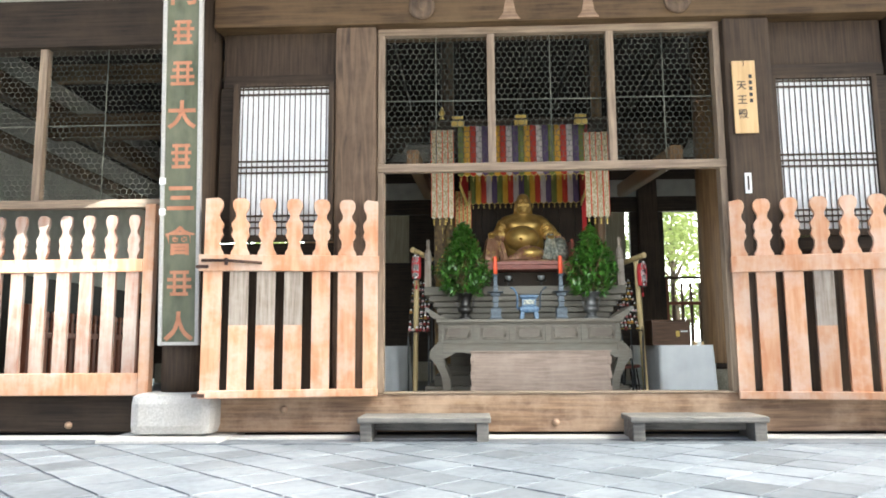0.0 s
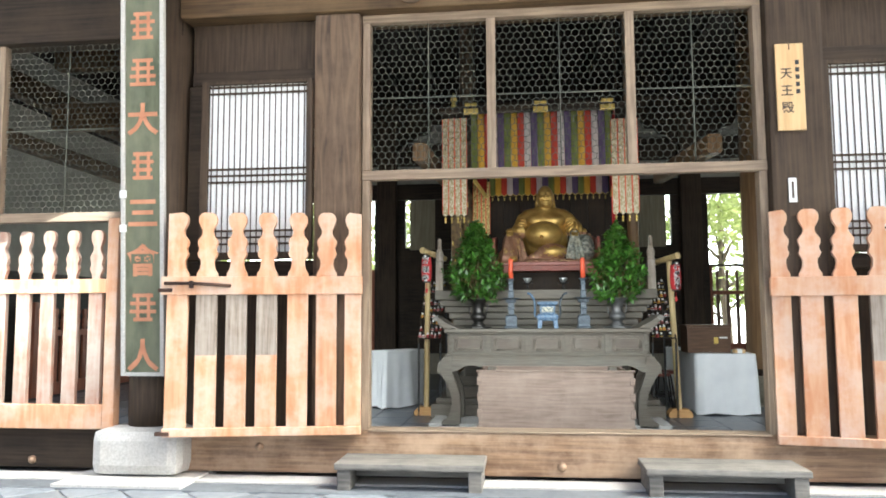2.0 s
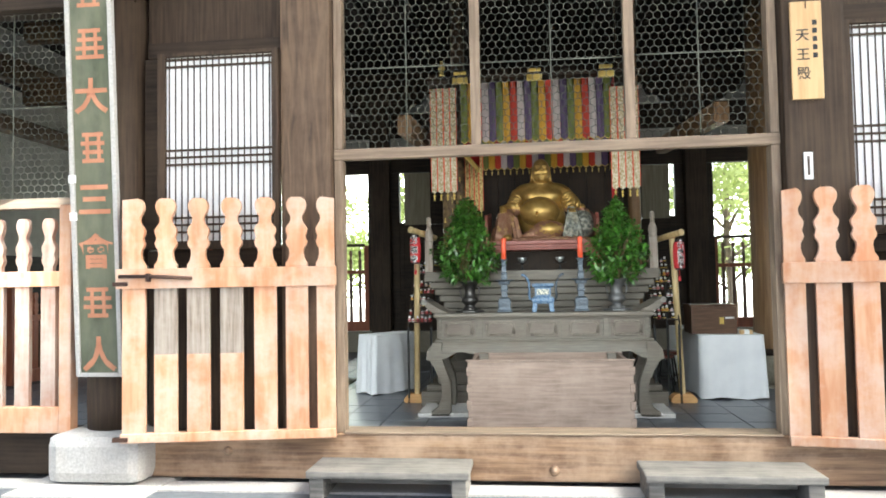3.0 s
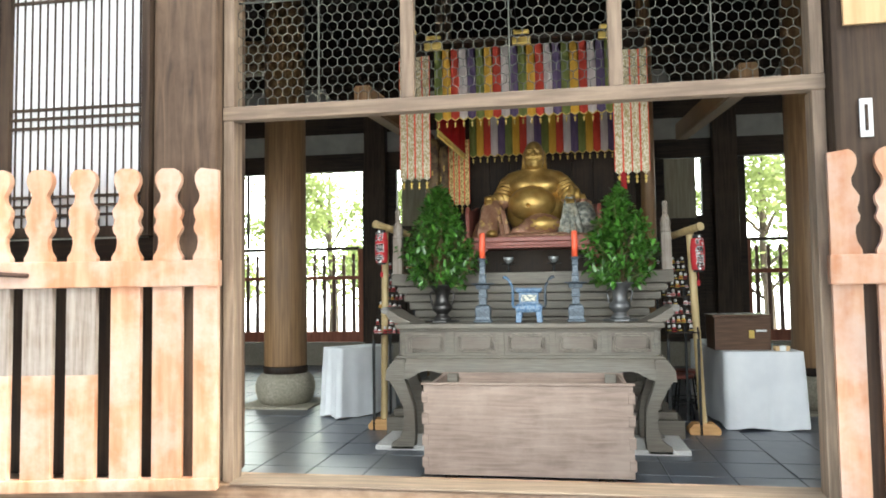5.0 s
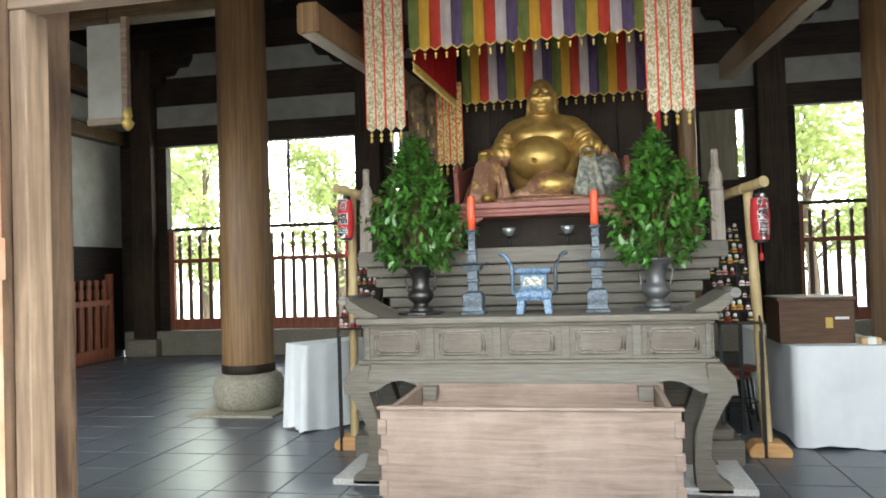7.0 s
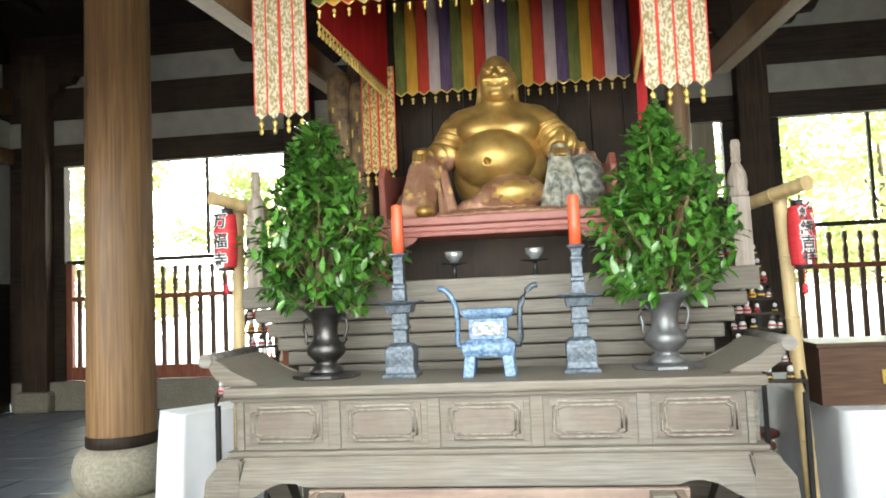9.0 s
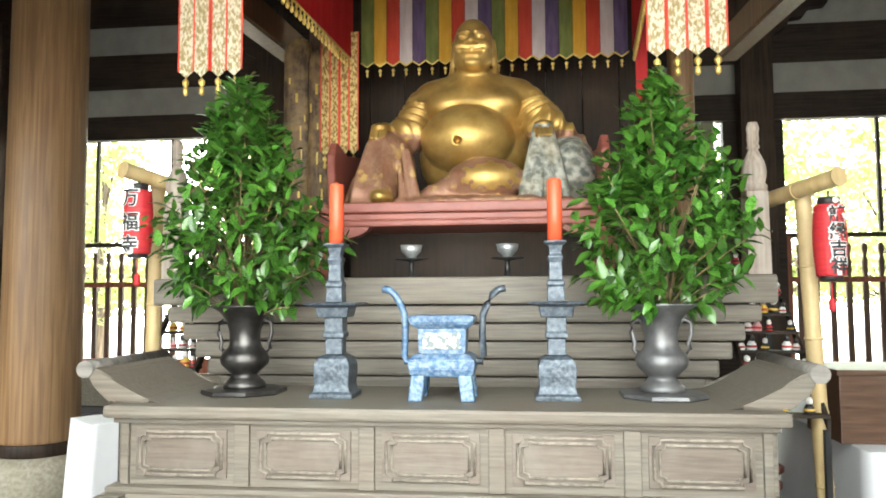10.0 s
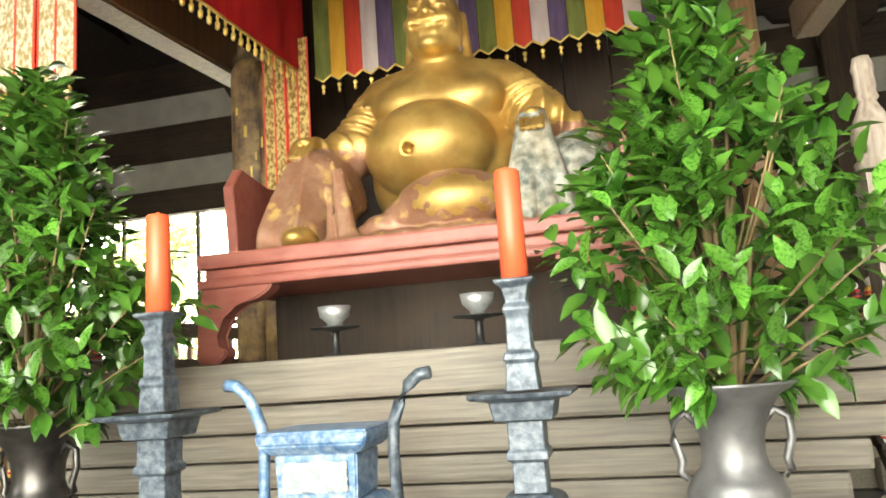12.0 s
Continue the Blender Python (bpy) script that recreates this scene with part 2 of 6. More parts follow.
# ---------- ground, terrace, hall shell ----------
FLOOR = 0.02
ALT = 0.10
bm = bmesh.new()
box(bm, -300, 300, -300, 300, -1.2, -0.65)
tagged(link("ground", bm, M_GROUND), "pale raked gravel ground around the hall", kind="structure")
setting("terrace", [(-13, 13, -5.5, 12.6, -0.66, -0.012)], M_GROUT, "raised terrace under the hall with pale joints")
steps = thing("stone_steps", "broad granite steps up to the terrace", "steps", (0, 0, -0.65))
for i in range(3):
    slab("step", (-2.6, 2.6, -6.55 + 0.35 * i, -5.5, 0.163 * i, 0.163 * (i + 1)), M_STONE, steps, 0.012)
setting("hall_floor", [(-8.0, 8.0, 0.15, 9.9, -0.01, FLOOR - 0.006)], M_SLATEJ, "dark joints under the hall tiles")
setting("stone_curb", [(-7.6, 7.6, -0.36, -0.12, -0.01, 0.018)], M_STONE, "pale stone strip along the foot of the front wall")

# front wall
setting("sill_beam", [(-3.14, 3.14, -0.1, 0.2, 0.036, 0.37)], M_SILL, "worn brown wooden threshold beam", 0.015)
# Added pale strip: its colour holds the sunlight along the sill's top.
setting("sunlit_threshold_strip", [(-1.555, 1.555, -0.112, 0.1, 0.372, 0.384)], M_FRAME, "pale worn wooden strip, lightened as the sunlit top of the threshold", 0.003)
setting("sill_beam_side_1", [(-7.5, -3.16, -0.06, 0.18, 0.036, 0.37)], M_DARKX, "dark wooden ground beam", 0.012)
setting("sill_beam_side_2", [(3.16, 7.5, -0.06, 0.18, 0.036, 0.37)], M_DARKX, "dark wooden ground beam", 0.012)
for k, (x0, x1, m) in enumerate(((-2.02, -1.63, M_POST), (1.63, 2.06, M_DARK))):
    setting("post_%d" % (k + 1), [(x0, x1, -0.13, 0.28, 0.372, 3.84)], m, "thick weathered wooden door post", 0.03)
# Lintel coloured warmer and lighter for the light thrown up from below.
setting("lintel_beam", [(-3.2, 3.2, -0.16, 0.3, 3.845, 4.3)], M_LINTEL, "heavy brown beam over the doorway", 0.02)
setting("upper_beam", [(-7.6, 7.6, -0.22, 0.3, 4.305, 4.62)], M_DARKX, "heavy brown upper beam", 0.02)
setting("wall_front", [(-3.14, -2.03, 0.0, 0.12, 0.372, 1.76), (2.07, 3.14, 0.0, 0.12, 0.372, 1.76),
                       (-3.14, -2.03, 0.0, 0.12, 3.3, 3.84), (2.07, 3.14, 0.0, 0.12, 3.3, 3.84),
                       (-8.29, 8.29, 0.0, 0.16, 4.63, 6.3), (-8.29, -7.62, 0.0, 0.16, 0.0, 4.62), (7.62, 8.29, 0.0, 0.16, 0.0, 4.62)], M_DARK, "dark boarded front wall")
setting("trim", [(-3.12, -2.03, -0.05, -0.002, 3.28, 3.4), (2.07, 3.12, -0.05, -0.002, 3.28, 3.4),
                 (-3.12, -2.03, -0.05, -0.002, 1.64, 1.76), (2.07, 3.12, -0.05, -0.002, 1.64, 1.76),
                 (-3.14, -3.0, -0.06, -0.002, 1.77, 3.27), (3.0, 3.14, -0.06, -0.002, 1.77, 3.27)], M_DARKX, "dark wooden trim round the windows")
for s in (-1, 1):
    setting("bay_beam_%d" % (1 if s < 0 else 2), [(min(s * 7.4, s * 3.2), max(s * 7.4, s * 3.2), -0.1, 0.14, 3.72, 4.2)], M_DARKX, "brown beam over the open side bay", 0.015)
    setting("bay_plaster_%d" % (1 if s < 0 else 2), [(min(s * 7.4, s * 3.25), max(s * 7.4, s * 3.25), -0.02, 0.1, 4.205, 4.302)], M_PLASTER, "strip of white plaster", 0)

# round front columns on stone blocks
def front_column(x):
    col = thing("column", "dark round wooden column on a white stone block", "column", (x, 0.02, 0), "front columns")
    bm = bmesh.new()
    box(bm, -0.37, 0.37, -0.36, 0.3, 0.03, 0.40, bevel=0.09)
    part("stone_block", bm, M_STONE, col, "rounded white granite block")
    slab("plinth", (-0.52, 0.52, -0.62, 0.4, -0.01, 0.03), M_STONE, col, 0.008, "flat pale stone plinth")
    bm = bmesh.new()
    lathe(bm, [(0.22, 0.40), (0.225, 0.6), (0.225, 4.8)], 32)
    part("shaft", bm, M_DARK, col)
    return col


for x in (-3.4, 3.4, -7.4, 7.4):
    front_column(x)

# back wall and side walls
BY = 9.92
setting("wall_back", [(-8.29, 8.29, BY, BY + 0.16, 3.82, 4.17), (-8.29, 8.29, BY, BY + 0.16, 4.57, 5.08),
                      (-8.29, 8.29, BY, BY + 0.16, 5.5, 6.3), (-3.55, -2.86, BY, BY + 0.16, 0.1, 3.81), (2.86, 3.62, BY, BY + 0.16, 0.1, 3.81),
                      (-2.76, 2.76, BY, BY + 0.16, 0.1, 2.7), (-2.2, 2.2, BY, BY + 0.16, 2.71, 3.81), (-2.86, -2.76, BY, BY + .16, .1, 2.75), (2.76, 2.86, BY, BY + .16, .1, 2.75),
                      (-8.29, -7.16, BY, BY + 0.16, 0.1, 3.81), (7.2, 8.29, BY, BY + 0.16, 0.1, 3.81)], M_DARKX, "dark beams and boards of the rear wall")
setting("wall_back_plaster", [(-8.29, 8.29, BY + 0.02, BY + 0.14, 4.172, 4.568), (-8.29, 8.29, BY + 0.02, BY + 0.14, 5.082, 5.498)], M_PLASTER, "white plaster bands of the rear wall", 0)
for k, s in enumerate((-1, 1)):
    x0, x1 = sorted((s * 2.2, s * 2.76))
    setting("lattice_%d" % (k + 1), [(x0, x1, BY + 0.03, BY + 0.1, 2.702, 3.81)], M_PANEL, "beige boarded panel in the rear wall")
for x in (-7.55, -3.25, 3.25, 7.55):
    setting("wall_post_%d" % (int(x) + 9), [(x - 0.21, x + 0.21, BY - 0.2, BY + 0.22, 0.32, 5.6)], M_DARK, "dark rear wall post", 0.02)
    bm = bmesh.new()
    box(bm, x - 0.3, x + 0.3, BY - 0.3, BY + 0.26, 0.0, 0.32, bevel=0.06)
    tagged(link("post_stone", bm, M_BASESTONE), "squared base stone under a rear post", kind="structure")
setting("rear_curb", [(-8, 8, BY - 0.12, BY + 0.2, 0.0, 0.45)], M_BASESTONE, "grey stone foot of the rear wall", 0.02)
for k, s in enumerate((-1, 1)):
    x = s * 8.1
    x0, x1 = sorted((x, x + s * 0.16))
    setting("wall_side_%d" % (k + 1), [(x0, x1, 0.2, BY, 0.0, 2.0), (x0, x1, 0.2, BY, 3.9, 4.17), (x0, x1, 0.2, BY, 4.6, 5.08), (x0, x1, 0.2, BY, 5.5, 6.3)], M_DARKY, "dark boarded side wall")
    setting("wall_side_plaster_%d" % (k + 1), [(x0, x1, 0.2, BY, 2.002, 3.898), (x0, x1, 0.2, BY, 4.172, 4.598), (x0, x1, 0.2, BY, 5.082, 5.498)], M_PLASTER, "white plaster panels of the side wall", 0)
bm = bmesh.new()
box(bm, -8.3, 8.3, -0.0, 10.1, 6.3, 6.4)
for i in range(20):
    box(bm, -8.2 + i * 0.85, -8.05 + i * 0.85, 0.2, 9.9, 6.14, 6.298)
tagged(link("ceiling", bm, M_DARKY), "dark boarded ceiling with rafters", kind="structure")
# Unseen roof; eave length set by how much of the facade it shades.
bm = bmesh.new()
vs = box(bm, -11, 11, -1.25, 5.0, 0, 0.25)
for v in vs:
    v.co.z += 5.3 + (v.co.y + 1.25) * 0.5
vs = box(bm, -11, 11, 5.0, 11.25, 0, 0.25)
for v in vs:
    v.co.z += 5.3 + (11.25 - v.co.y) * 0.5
tagged(link("roof", bm, M_DARKY), "broad unseen roof with a short eave to shade the facade", kind="structure")

for k, s in enumerate((-1, 1)):
    x0, x1 = sorted((s * 8.098, s * 7.86))
    setting("side_beam_%d" % (k + 1), [(x0, x1, 0.2, BY - 0.21, 3.86, 4.1), (x0, x1, 0.2, BY - 0.21, 4.66, 5.02)], M_LINTEL, "brown tie beams along the side wall", 0.03)
    x0, x1 = sorted((s * 7.85, s * 3.42))
    setting("aisle_beam_%d" % (k + 1), [(x0, x1, 4.88, 5.12, 4.3, 4.72), (x0, x1, 4.9, 5.1, 5.3, 5.6)], M_LINTEL, "brown tie beams across the side aisle", 0.03)

# inner columns
def inner_column(x, y, label):
    col = thing("column", label, "column", (x, y, FLOOR), "inner columns")
    bm = bmesh.new()
    lathe(bm, [(0.262, 0.44), (0.27, 0.52), (0.265, 2.2), (0.25, 6.0)], 40)
    part("shaft", bm, M_COLUMN, col)
    bm = bmesh.new()
    lathe(bm, [(0.272, 0.40), (0.278, 0.41), (0.278, 0.48), (0.272, 0.49)], 40)
    part("band", bm, M_BLACKW, col, "dark band at the foot")
    bm = bmesh.new()
    lathe(bm, [(0.30, 0.02), (0.345, 0.08), (0.37, 0.17), (0.375, 0.24), (0.355, 0.33), (0.3, 0.395), (0.2, 0.40)], 40)
    part("drum_stone", bm, M_BASESTONE, col, "bulging round base stone")
    bm = bmesh.new()
    box(bm, -0.46, 0.46, -0.46, 0.46, -0.02, 0.025, bevel=0.012)
    part("slab", bm, M_BASESTONE, col)
    return col


inner_column(-3.22, 5.0, "honey-brown round wooden column on a bulging stone base")
inner_column(3.15, 5.0, "honey-brown round wooden column on a bulging stone base")

# ---------- offertory box ----------
def offertory_box():
    ob = thing("offertory_box", "weathered wooden offertory box with open sloping top on short feet", "offertory box", (0, 1.5, FLOOR))
    for x in (-0.62, 0.52):
        slab("foot", (x, x + 0.1, 0.06, 0.82, 0.0, 0.036), M_BLACKW, ob)
    for y0, nm in ((0.0, "front_board"), (0.84, "back_board")):
        slab(nm, (-0.765, 0.775, y0, y0 + 0.035, 0.035, 0.70), M_BOXW, ob, 0.006)
    for x0 in (-0.74, 0.715):
        slab("side_board", (x0, x0 + 0.035, 0.036, 0.839, 0.035, 0.697), M_BOXW, ob)
    for sx in (-0.765, 0.739):
        for k in range(4):
            slab("joint_tenon", (sx - 0.012 if sx < 0 else sx, sx + 0.036 if sx < 0 else sx + 0.048, -0.012, 0.03, 0.09 + k * 0.16, 0.17 + k * 0.16), M_BOXW, ob, 0.004)
    bm = bmesh.new()
    vs = box(bm, -0.70, 0.71, 0.46, 0.84, 0.0, 0.02)
    for v in vs:
        v.co.z += 0.40 + (v.co.y - 0.46) * 0.62
    part("slope_board", bm, M_BOXW, ob)
    bm = bmesh.new()
    vs = box(bm, -0.70, 0.71, 0.04, 0.36, 0.0, 0.02)
    for v in vs:
        v.co.z += 0.40 + (0.36 - v.co.y) * 0.75
    part("slope_board", bm, M_BOXW, ob)
    slab("rim", (-0.78, 0.79, -0.012, 0.035, 0.701, 0.718), M_BOXW, ob, 0.005)
    for x in (-0.7, 0.62):
        slab("corner_block", (x, x + 0.09, 0.75, 0.838, 0.61, 0.695), M_ALTAR, ob, 0.004)


offertory_box()

# ---------- altar table ----------
CX = -0.035
def altar_table():
    t = thing("altar_table", "grey-brown aged wooden altar table with panelled frieze and curved legs", "altar table", (CX, 2.55, ALT))
    D = 0.62
    slab("tabletop", (-1.18, 1.18, -0.035, D, 0.985, 1.03), M_ALTAR, t, 0.012)
    slab("frieze", (-1.125, 1.125, 0.012, D - 0.03, 0.745, 0.984), M_ALTAR, t, 0.004)
    slab("moulding", (-1.15, 1.15, -0.012, D - 0.02, 0.965, 0.984), M_ALTAR, t, 0.006)
    slab("moulding", (-1.17, 1.17, -0.03, D - 0.01, 0.722, 0.745), M_ALTAR, t, 0.008)
    w = 2.25 / 5
    for i in range(5):
        x = -1.125 + i * w
        p = slab("panel", (x + 0.055, x + w - 0.055, 0.004, 0.02, 0.775, 0.945), M_ALTARP, t, 0.002)
        bm = bmesh.new()
        x0, x1, z0, z1, c = x + 0.072, x + w - 0.072, 0.784, 0.936, 0.022
        ring = [(x0 + c, z0), (x1 - c, z0), (x1 - c, z0 + c * 0.6), (x1, z0 + c), (x1, z1 - c), (x1 - c, z1 - c * 0.6), (x1 - c, z1), (x0 + c, z1), (x0 + c, z1 - c * 0.6), (x0, z1 - c), (x0, z0 + c), (x0 + c, z0 + c * 0.6)]
        for off in (0.0, 0.018):
            mx, mz = (x0 + x1) / 2, (z0 + z1) / 2
            pts = [(mx + (a - mx) * (1 - off / (x1 - x0) * 2), 0.0, mz + (b - mz) * (1 - off / (z1 - z0) * 2)) for a, b in ring]
            tube(bm, pts + pts[:1], 0.0055, 6)
        part("panel_moulding", bm, M_MOULD, p, "pale rubbed double moulding")
        slab("stile", (x - 0.025 if i else x, x + 0.03, -0.004, 0.02, 0.747, 0.964), M_ALTAR, t, 0.003)
    slab("stile", (1.095, 1.125, -0.004, 0.02, 0.747, 0.964), M_ALTAR, t, 0.003)
    # apron that swells outward, with an arched lower edge
    bm = bmesh.new()
    cols = 48
    prev = None
    for k in range(cols + 1):
        u = -1 + 2 * k / cols
        a = abs(u)
        low = 0.60 if a < 0.62 else 0.60 - 0.07 * math.sin((a - 0.62) / 0.38 * math.pi * 0.5) + (0.045 * math.sin((a - 0.62) / 0.2 * math.pi) if a < 0.82 else 0)
        ring = []
        for z, sw in ((0.722, 0.0), (0.68, 0.03), (0.63, 0.055), (low, 0.06), (low, 0.02), (0.722, -0.03)):
            ring.append(bm.verts.new((u * (1.17 + 0.09 * math.sin(min(1.0, (0.722 - z) / 0.13) * math.pi / 2)), -0.02 - sw, z)))
        if prev:
            for i in range(6):
                bm.faces.new((prev[i], prev[(i + 1) % 6], ring[(i + 1) % 6], ring[i]))
        else:
            bm.faces.new(ring)
        prev = ring
    bm.faces.new(prev[::-1])
    part("apron", bm, M_ALTAR, t)
    for sx in (-1, 1):
        for y in (-0.02, 0.52):
            bm = bmesh.new()
            pts = [(1.19, 0.72), (1.25, 0.56), (1.17, 0.44), (1.09, 0.3), (1.08, 0.16), (1.12, 0.03), (1.22, -0.03), (1.22, -0.08), (1.0, -0.08), (0.99, 0.1), (1.0, 0.3), (1.06, 0.46), (1.1, 0.56), (1.08, 0.72)]
            outline(bm, [(sx * px, pz) for px, pz in pts], y - 0.06, y + 0.06)
            bmesh.ops.bevel(bm, geom=bm.edges[:], offset=0.01, segments=2, affect="EDGES")
            part("leg", bm, M_ALTAR, t)
        # rolled end of the top
        bm = bmesh.new()
        pts = [(0.99, 1.031), (1.05, 1.04), (1.11, 1.066), (1.17, 1.106), (1.22, 1.142), (1.265, 1.158), (1.285, 1.15), (1.28, 1.118), (1.25, 1.07), (1.19, 1.04), (1.179, 1.031)]
        outline(bm, [(sx * px, pz) for px, pz in pts], 0.03, D - 0.02)
        bmesh.ops.bevel(bm, geom=bm.edges[:], offset=0.008, segments=2, affect="EDGES")
        part("scroll_end", bm, M_ALTAR, t)
        bm = bmesh.new()
        tube(bm, [(sx * 1.288, 0.02, 1.152), (sx * 1.288, 0.1, 1.152), (sx * 1.288, D - 0.01, 1.152)], 0.032, 14)
        part("roll", bm, M_BENCH, t, "dark rounded roll along the scroll end")
        # folded skirt board that leans outward under the scroll
        slab("end_board", (*sorted((sx * 1.126, sx * 1.15)), 0.03, D - 0.05, 0.75, 0.98), M_ALTAR, t)


altar_table()
pln = thing("altar_plinth", "pale worn floor slab under the altar table", "plinth", (CX, 2.47, FLOOR))
slab("slab", (-1.36, 1.36, 0.0, 0.68, -0.01, 0.04), M_STONE, pln, 0.012)

# ---------- altar dais ----------
def altar_dais():
    d = thing("altar_dais", "stepped grey wooden altar dais with stacked mouldings", "altar", (CX, 3.2, ALT))
    tiers = [(1.42, -0.08, 0.09), (1.36, 0.09, 0.16), (1.24, 0.16, 0.30), (1.12, 0.30, 0.42), (1.02, 0.42, 0.75), (1.02, 0.75, 0.90),
             (1.06, 0.90, 0.975), (1.10, 0.98, 1.055), (1.15, 1.06, 1.135), (1.2, 1.14, 1.215), (1.25, 1.22, 1.295), (1.31, 1.30, 1.375), (1.37, 1.38, 1.50)]
    for w, z0, z1 in tiers:
        y0 = 0.16 - (w - 1.02) * 0.45 if z0 >= 0.42 else 0.27 - (w - 1.02) * 0.8
        slab("tier", (-w, w, y0, 1.95, z0, z1), M_ALTAR, d, 0.014)
    for sx in (-1, 1):
        bm = bmesh.new()
        lathe(bm, [(0.048, 1.50), (0.044, 1.86)], square=True, cx=sx * 1.32, cy=0.12)
        part("post", bm, M_GREYWOOD, d)
        bm = bmesh.new()
        lathe(bm, [(0.045, 1.86), (0.052, 1.868), (0.055, 1.885), (0.044, 1.895), (0.05, 1.92), (0.053, 1.95), (0.045, 1.99), (0.026, 2.03), (0.02, 2.045), (0.028, 2.055), (0.022, 2.07), (0.026, 2.085), (0.024, 2.12), (0.028, 2.135), (0.02, 2.165)], 16, sx * 1.32, 0.12)
        part("finial", bm, M_GREYWOOD, d, "turned grey wooden finial")
        slab("side_rail", (*sorted((sx * 1.29, sx * 1.35)), 0.18, 1.8, 1.66, 1.72), M_ALTAR, d)
        slab("side_rail", (*sorted((sx * 1.295, sx * 1.345)), 0.18, 1.8, 1.52, 1.56), M_ALTAR, d)


altar_dais()

# ---------- red pedestal ----------
def pedestal():
    p = thing("statue_pedestal", "red lacquered low pedestal with curled feet and side arms", "pedestal", (CX + 0.03, 3.4, ALT + 1.5))
    slab("top", (-0.70, 0.72, 0.0, 1.15, 0.31, 0.36), M_REDL, p, 0.01)
    slab("moulding", (-0.68, 0.70, 0.02, 1.13, 0.275, 0.31), M_REDL, p, 0.008)
    slab("moulding", (-0.70, 0.72, 0.0, 1.15, 0.245, 0.275), M_REDL, p, 0.01)
    for sx, ox in ((-1, -0.69), (1, 0.71)):
        bm = bmesh.new()
        pts = [(0.0, 0.244), (0.0, 0.1), (-0.015, 0.03), (0.0, 0.0), (0.06, 0.0), (0.095, 0.03), (0.09, 0.055), (0.065, 0.05), (0.055, 0.09), (0.08, 0.15), (0.13, 0.19), (0.2, 0.2), (0.24, 0.222), (0.26, 0.244)]
        outline(bm, [(ox - sx * a, b) for a, b in pts], 0.0, 0.07)
        bmesh.ops.bevel(bm, geom=bm.edges[:], offset=0.006, segments=2, affect="EDGES")
        part("foot", bm, M_REDL, p)
        slab("rear_foot", (*sorted((ox, ox - sx * 0.09)), 1.0, 1.1, 0.0, 0.244), M_REDL, p)
        bm = bmesh.new()
        arm = [(0.18, 0.36), (1.15, 0.36), (1.15, 0.8), (0.75, 0.72), (0.42, 0.66), (0.22, 0.7), (0.15, 0.62)]
        a = [bm.verts.new((ox - sx * 0.005, y, z)) for y, z in arm]
        b = [bm.verts.new((ox - sx * 0.045, y, z)) for y, z in arm]
        bm.faces.new(a)
        bm.faces.new(b[::-1])
        for i in range(len(arm)):
            bm.faces.new((a[i], b[i], b[(i + 1) % len(arm)], a[(i + 1) % len(arm)]))
        bmesh.ops.bevel(bm, geom=bm.edges[:], offset=0.006, segments=1, affect="EDGES")
        part("arm_panel", bm, M_REDL, p)
    # Dark board added in place of the shade beneath the pedestal.
    slab("back_board", (-0.62, 0.64, 0.4, 0.43, 0.0, 0.244), M_BLACKW, p, 0.0)


pedestal()

# ---------- gate leaves and fences ----------
HEAD = [(0, 1.0), (0.03, 1.0), (0.07, 0.72), (0.115, 0.62), (0.15, 0.66), (0.18, 0.9), (0.205, 0.98), (0.225, 0.86), (0.25, 0.8), (0.28, 0.95), (0.31, 0.98), (0.335, 0.8), (0.36, 0.58), (0.385, 0.5), (0.41, 0.52), (0.44, 0.72), (0.475, 0.88), (0.505, 0.9), (0.53, 0.82), (0.55, 0.62), (0.56, 0.4)]


def gate(at, turn, flip, grey, label):
    g = thing("gate", label, "gate", at, "doorway gates", turn)
    W = 1.55
    n = 7
    for i in range(n):
        end = i in (0, n - 1)
        hw = 0.08 if i < n - 1 else 0.066
        cx = (0.092, 0.32, 0.555, 0.795, 1.04, 1.27, 1.482)[i]
        if flip:
            cx = -cx
        lv = [(0.0, hw), (0.6, hw), (0.62, hw), (1.24, hw)] + [(1.24 + h * 0.93, max(hw, 0.07) * k) for h, k in HEAD]
        bm = bmesh.new()
        is_grey = i in grey
        if end:
            # a stile is shaped on its inner side alone, its outer edge runs straight up
            way = (1 if i == 0 else -1) * (-1 if flip else 1)
            edge = cx - way * hw
            outline(bm, [(edge, 0.0)] + [(cx + way * w, z) for z, w in lv] + [(edge, lv[-1][0] - 0.012)], -0.024, 0.024)
        else:
            profile(bm, lv, cx, -0.022, 0.022, (lambda z: 1 if 0.61 < z < 1.2 else 0) if is_grey else None)
        part("stile" if end else "slat", bm, [M_ORANGE, M_GREYWOOD], g, "slat worn to bare grey wood above" if is_grey else "")
    s = -1 if flip else 1
    slab("rail", (*sorted((-0.03 * s, s * (W + 0.01))), -0.045, 0.03, 1.1, 1.245), M_ORANGE, g, 0.008)
    slab("rail", (*sorted((0.0, s * W)), -0.04, 0.028, -0.012, 0.055), M_ORANGE, g, 0.008)
    if not flip:
        bm = bmesh.new()
        tube(bm, [(0.0, -0.06, 1.19), (0.2, -0.065, 1.19), (0.52, -0.06, 1.17)], 0.013, 8)
        box(bm, 0.2, 0.225, -0.09, -0.04, 1.15, 1.21)
        part("latch_bar", bm, M_IRON, g, "rusty iron latch bar")
        for z in (0.0, 1.12):
            slab("hinge", (-0.05, 0.06, -0.05, 0.0, z, z + 0.03), M_IRON, g, 0.003)
    return g


gate((-3.13, -0.40, 0.37), 9.5, False, (1, 2, 3), "faded orange slatted wooden gate leaf, open against the wall")
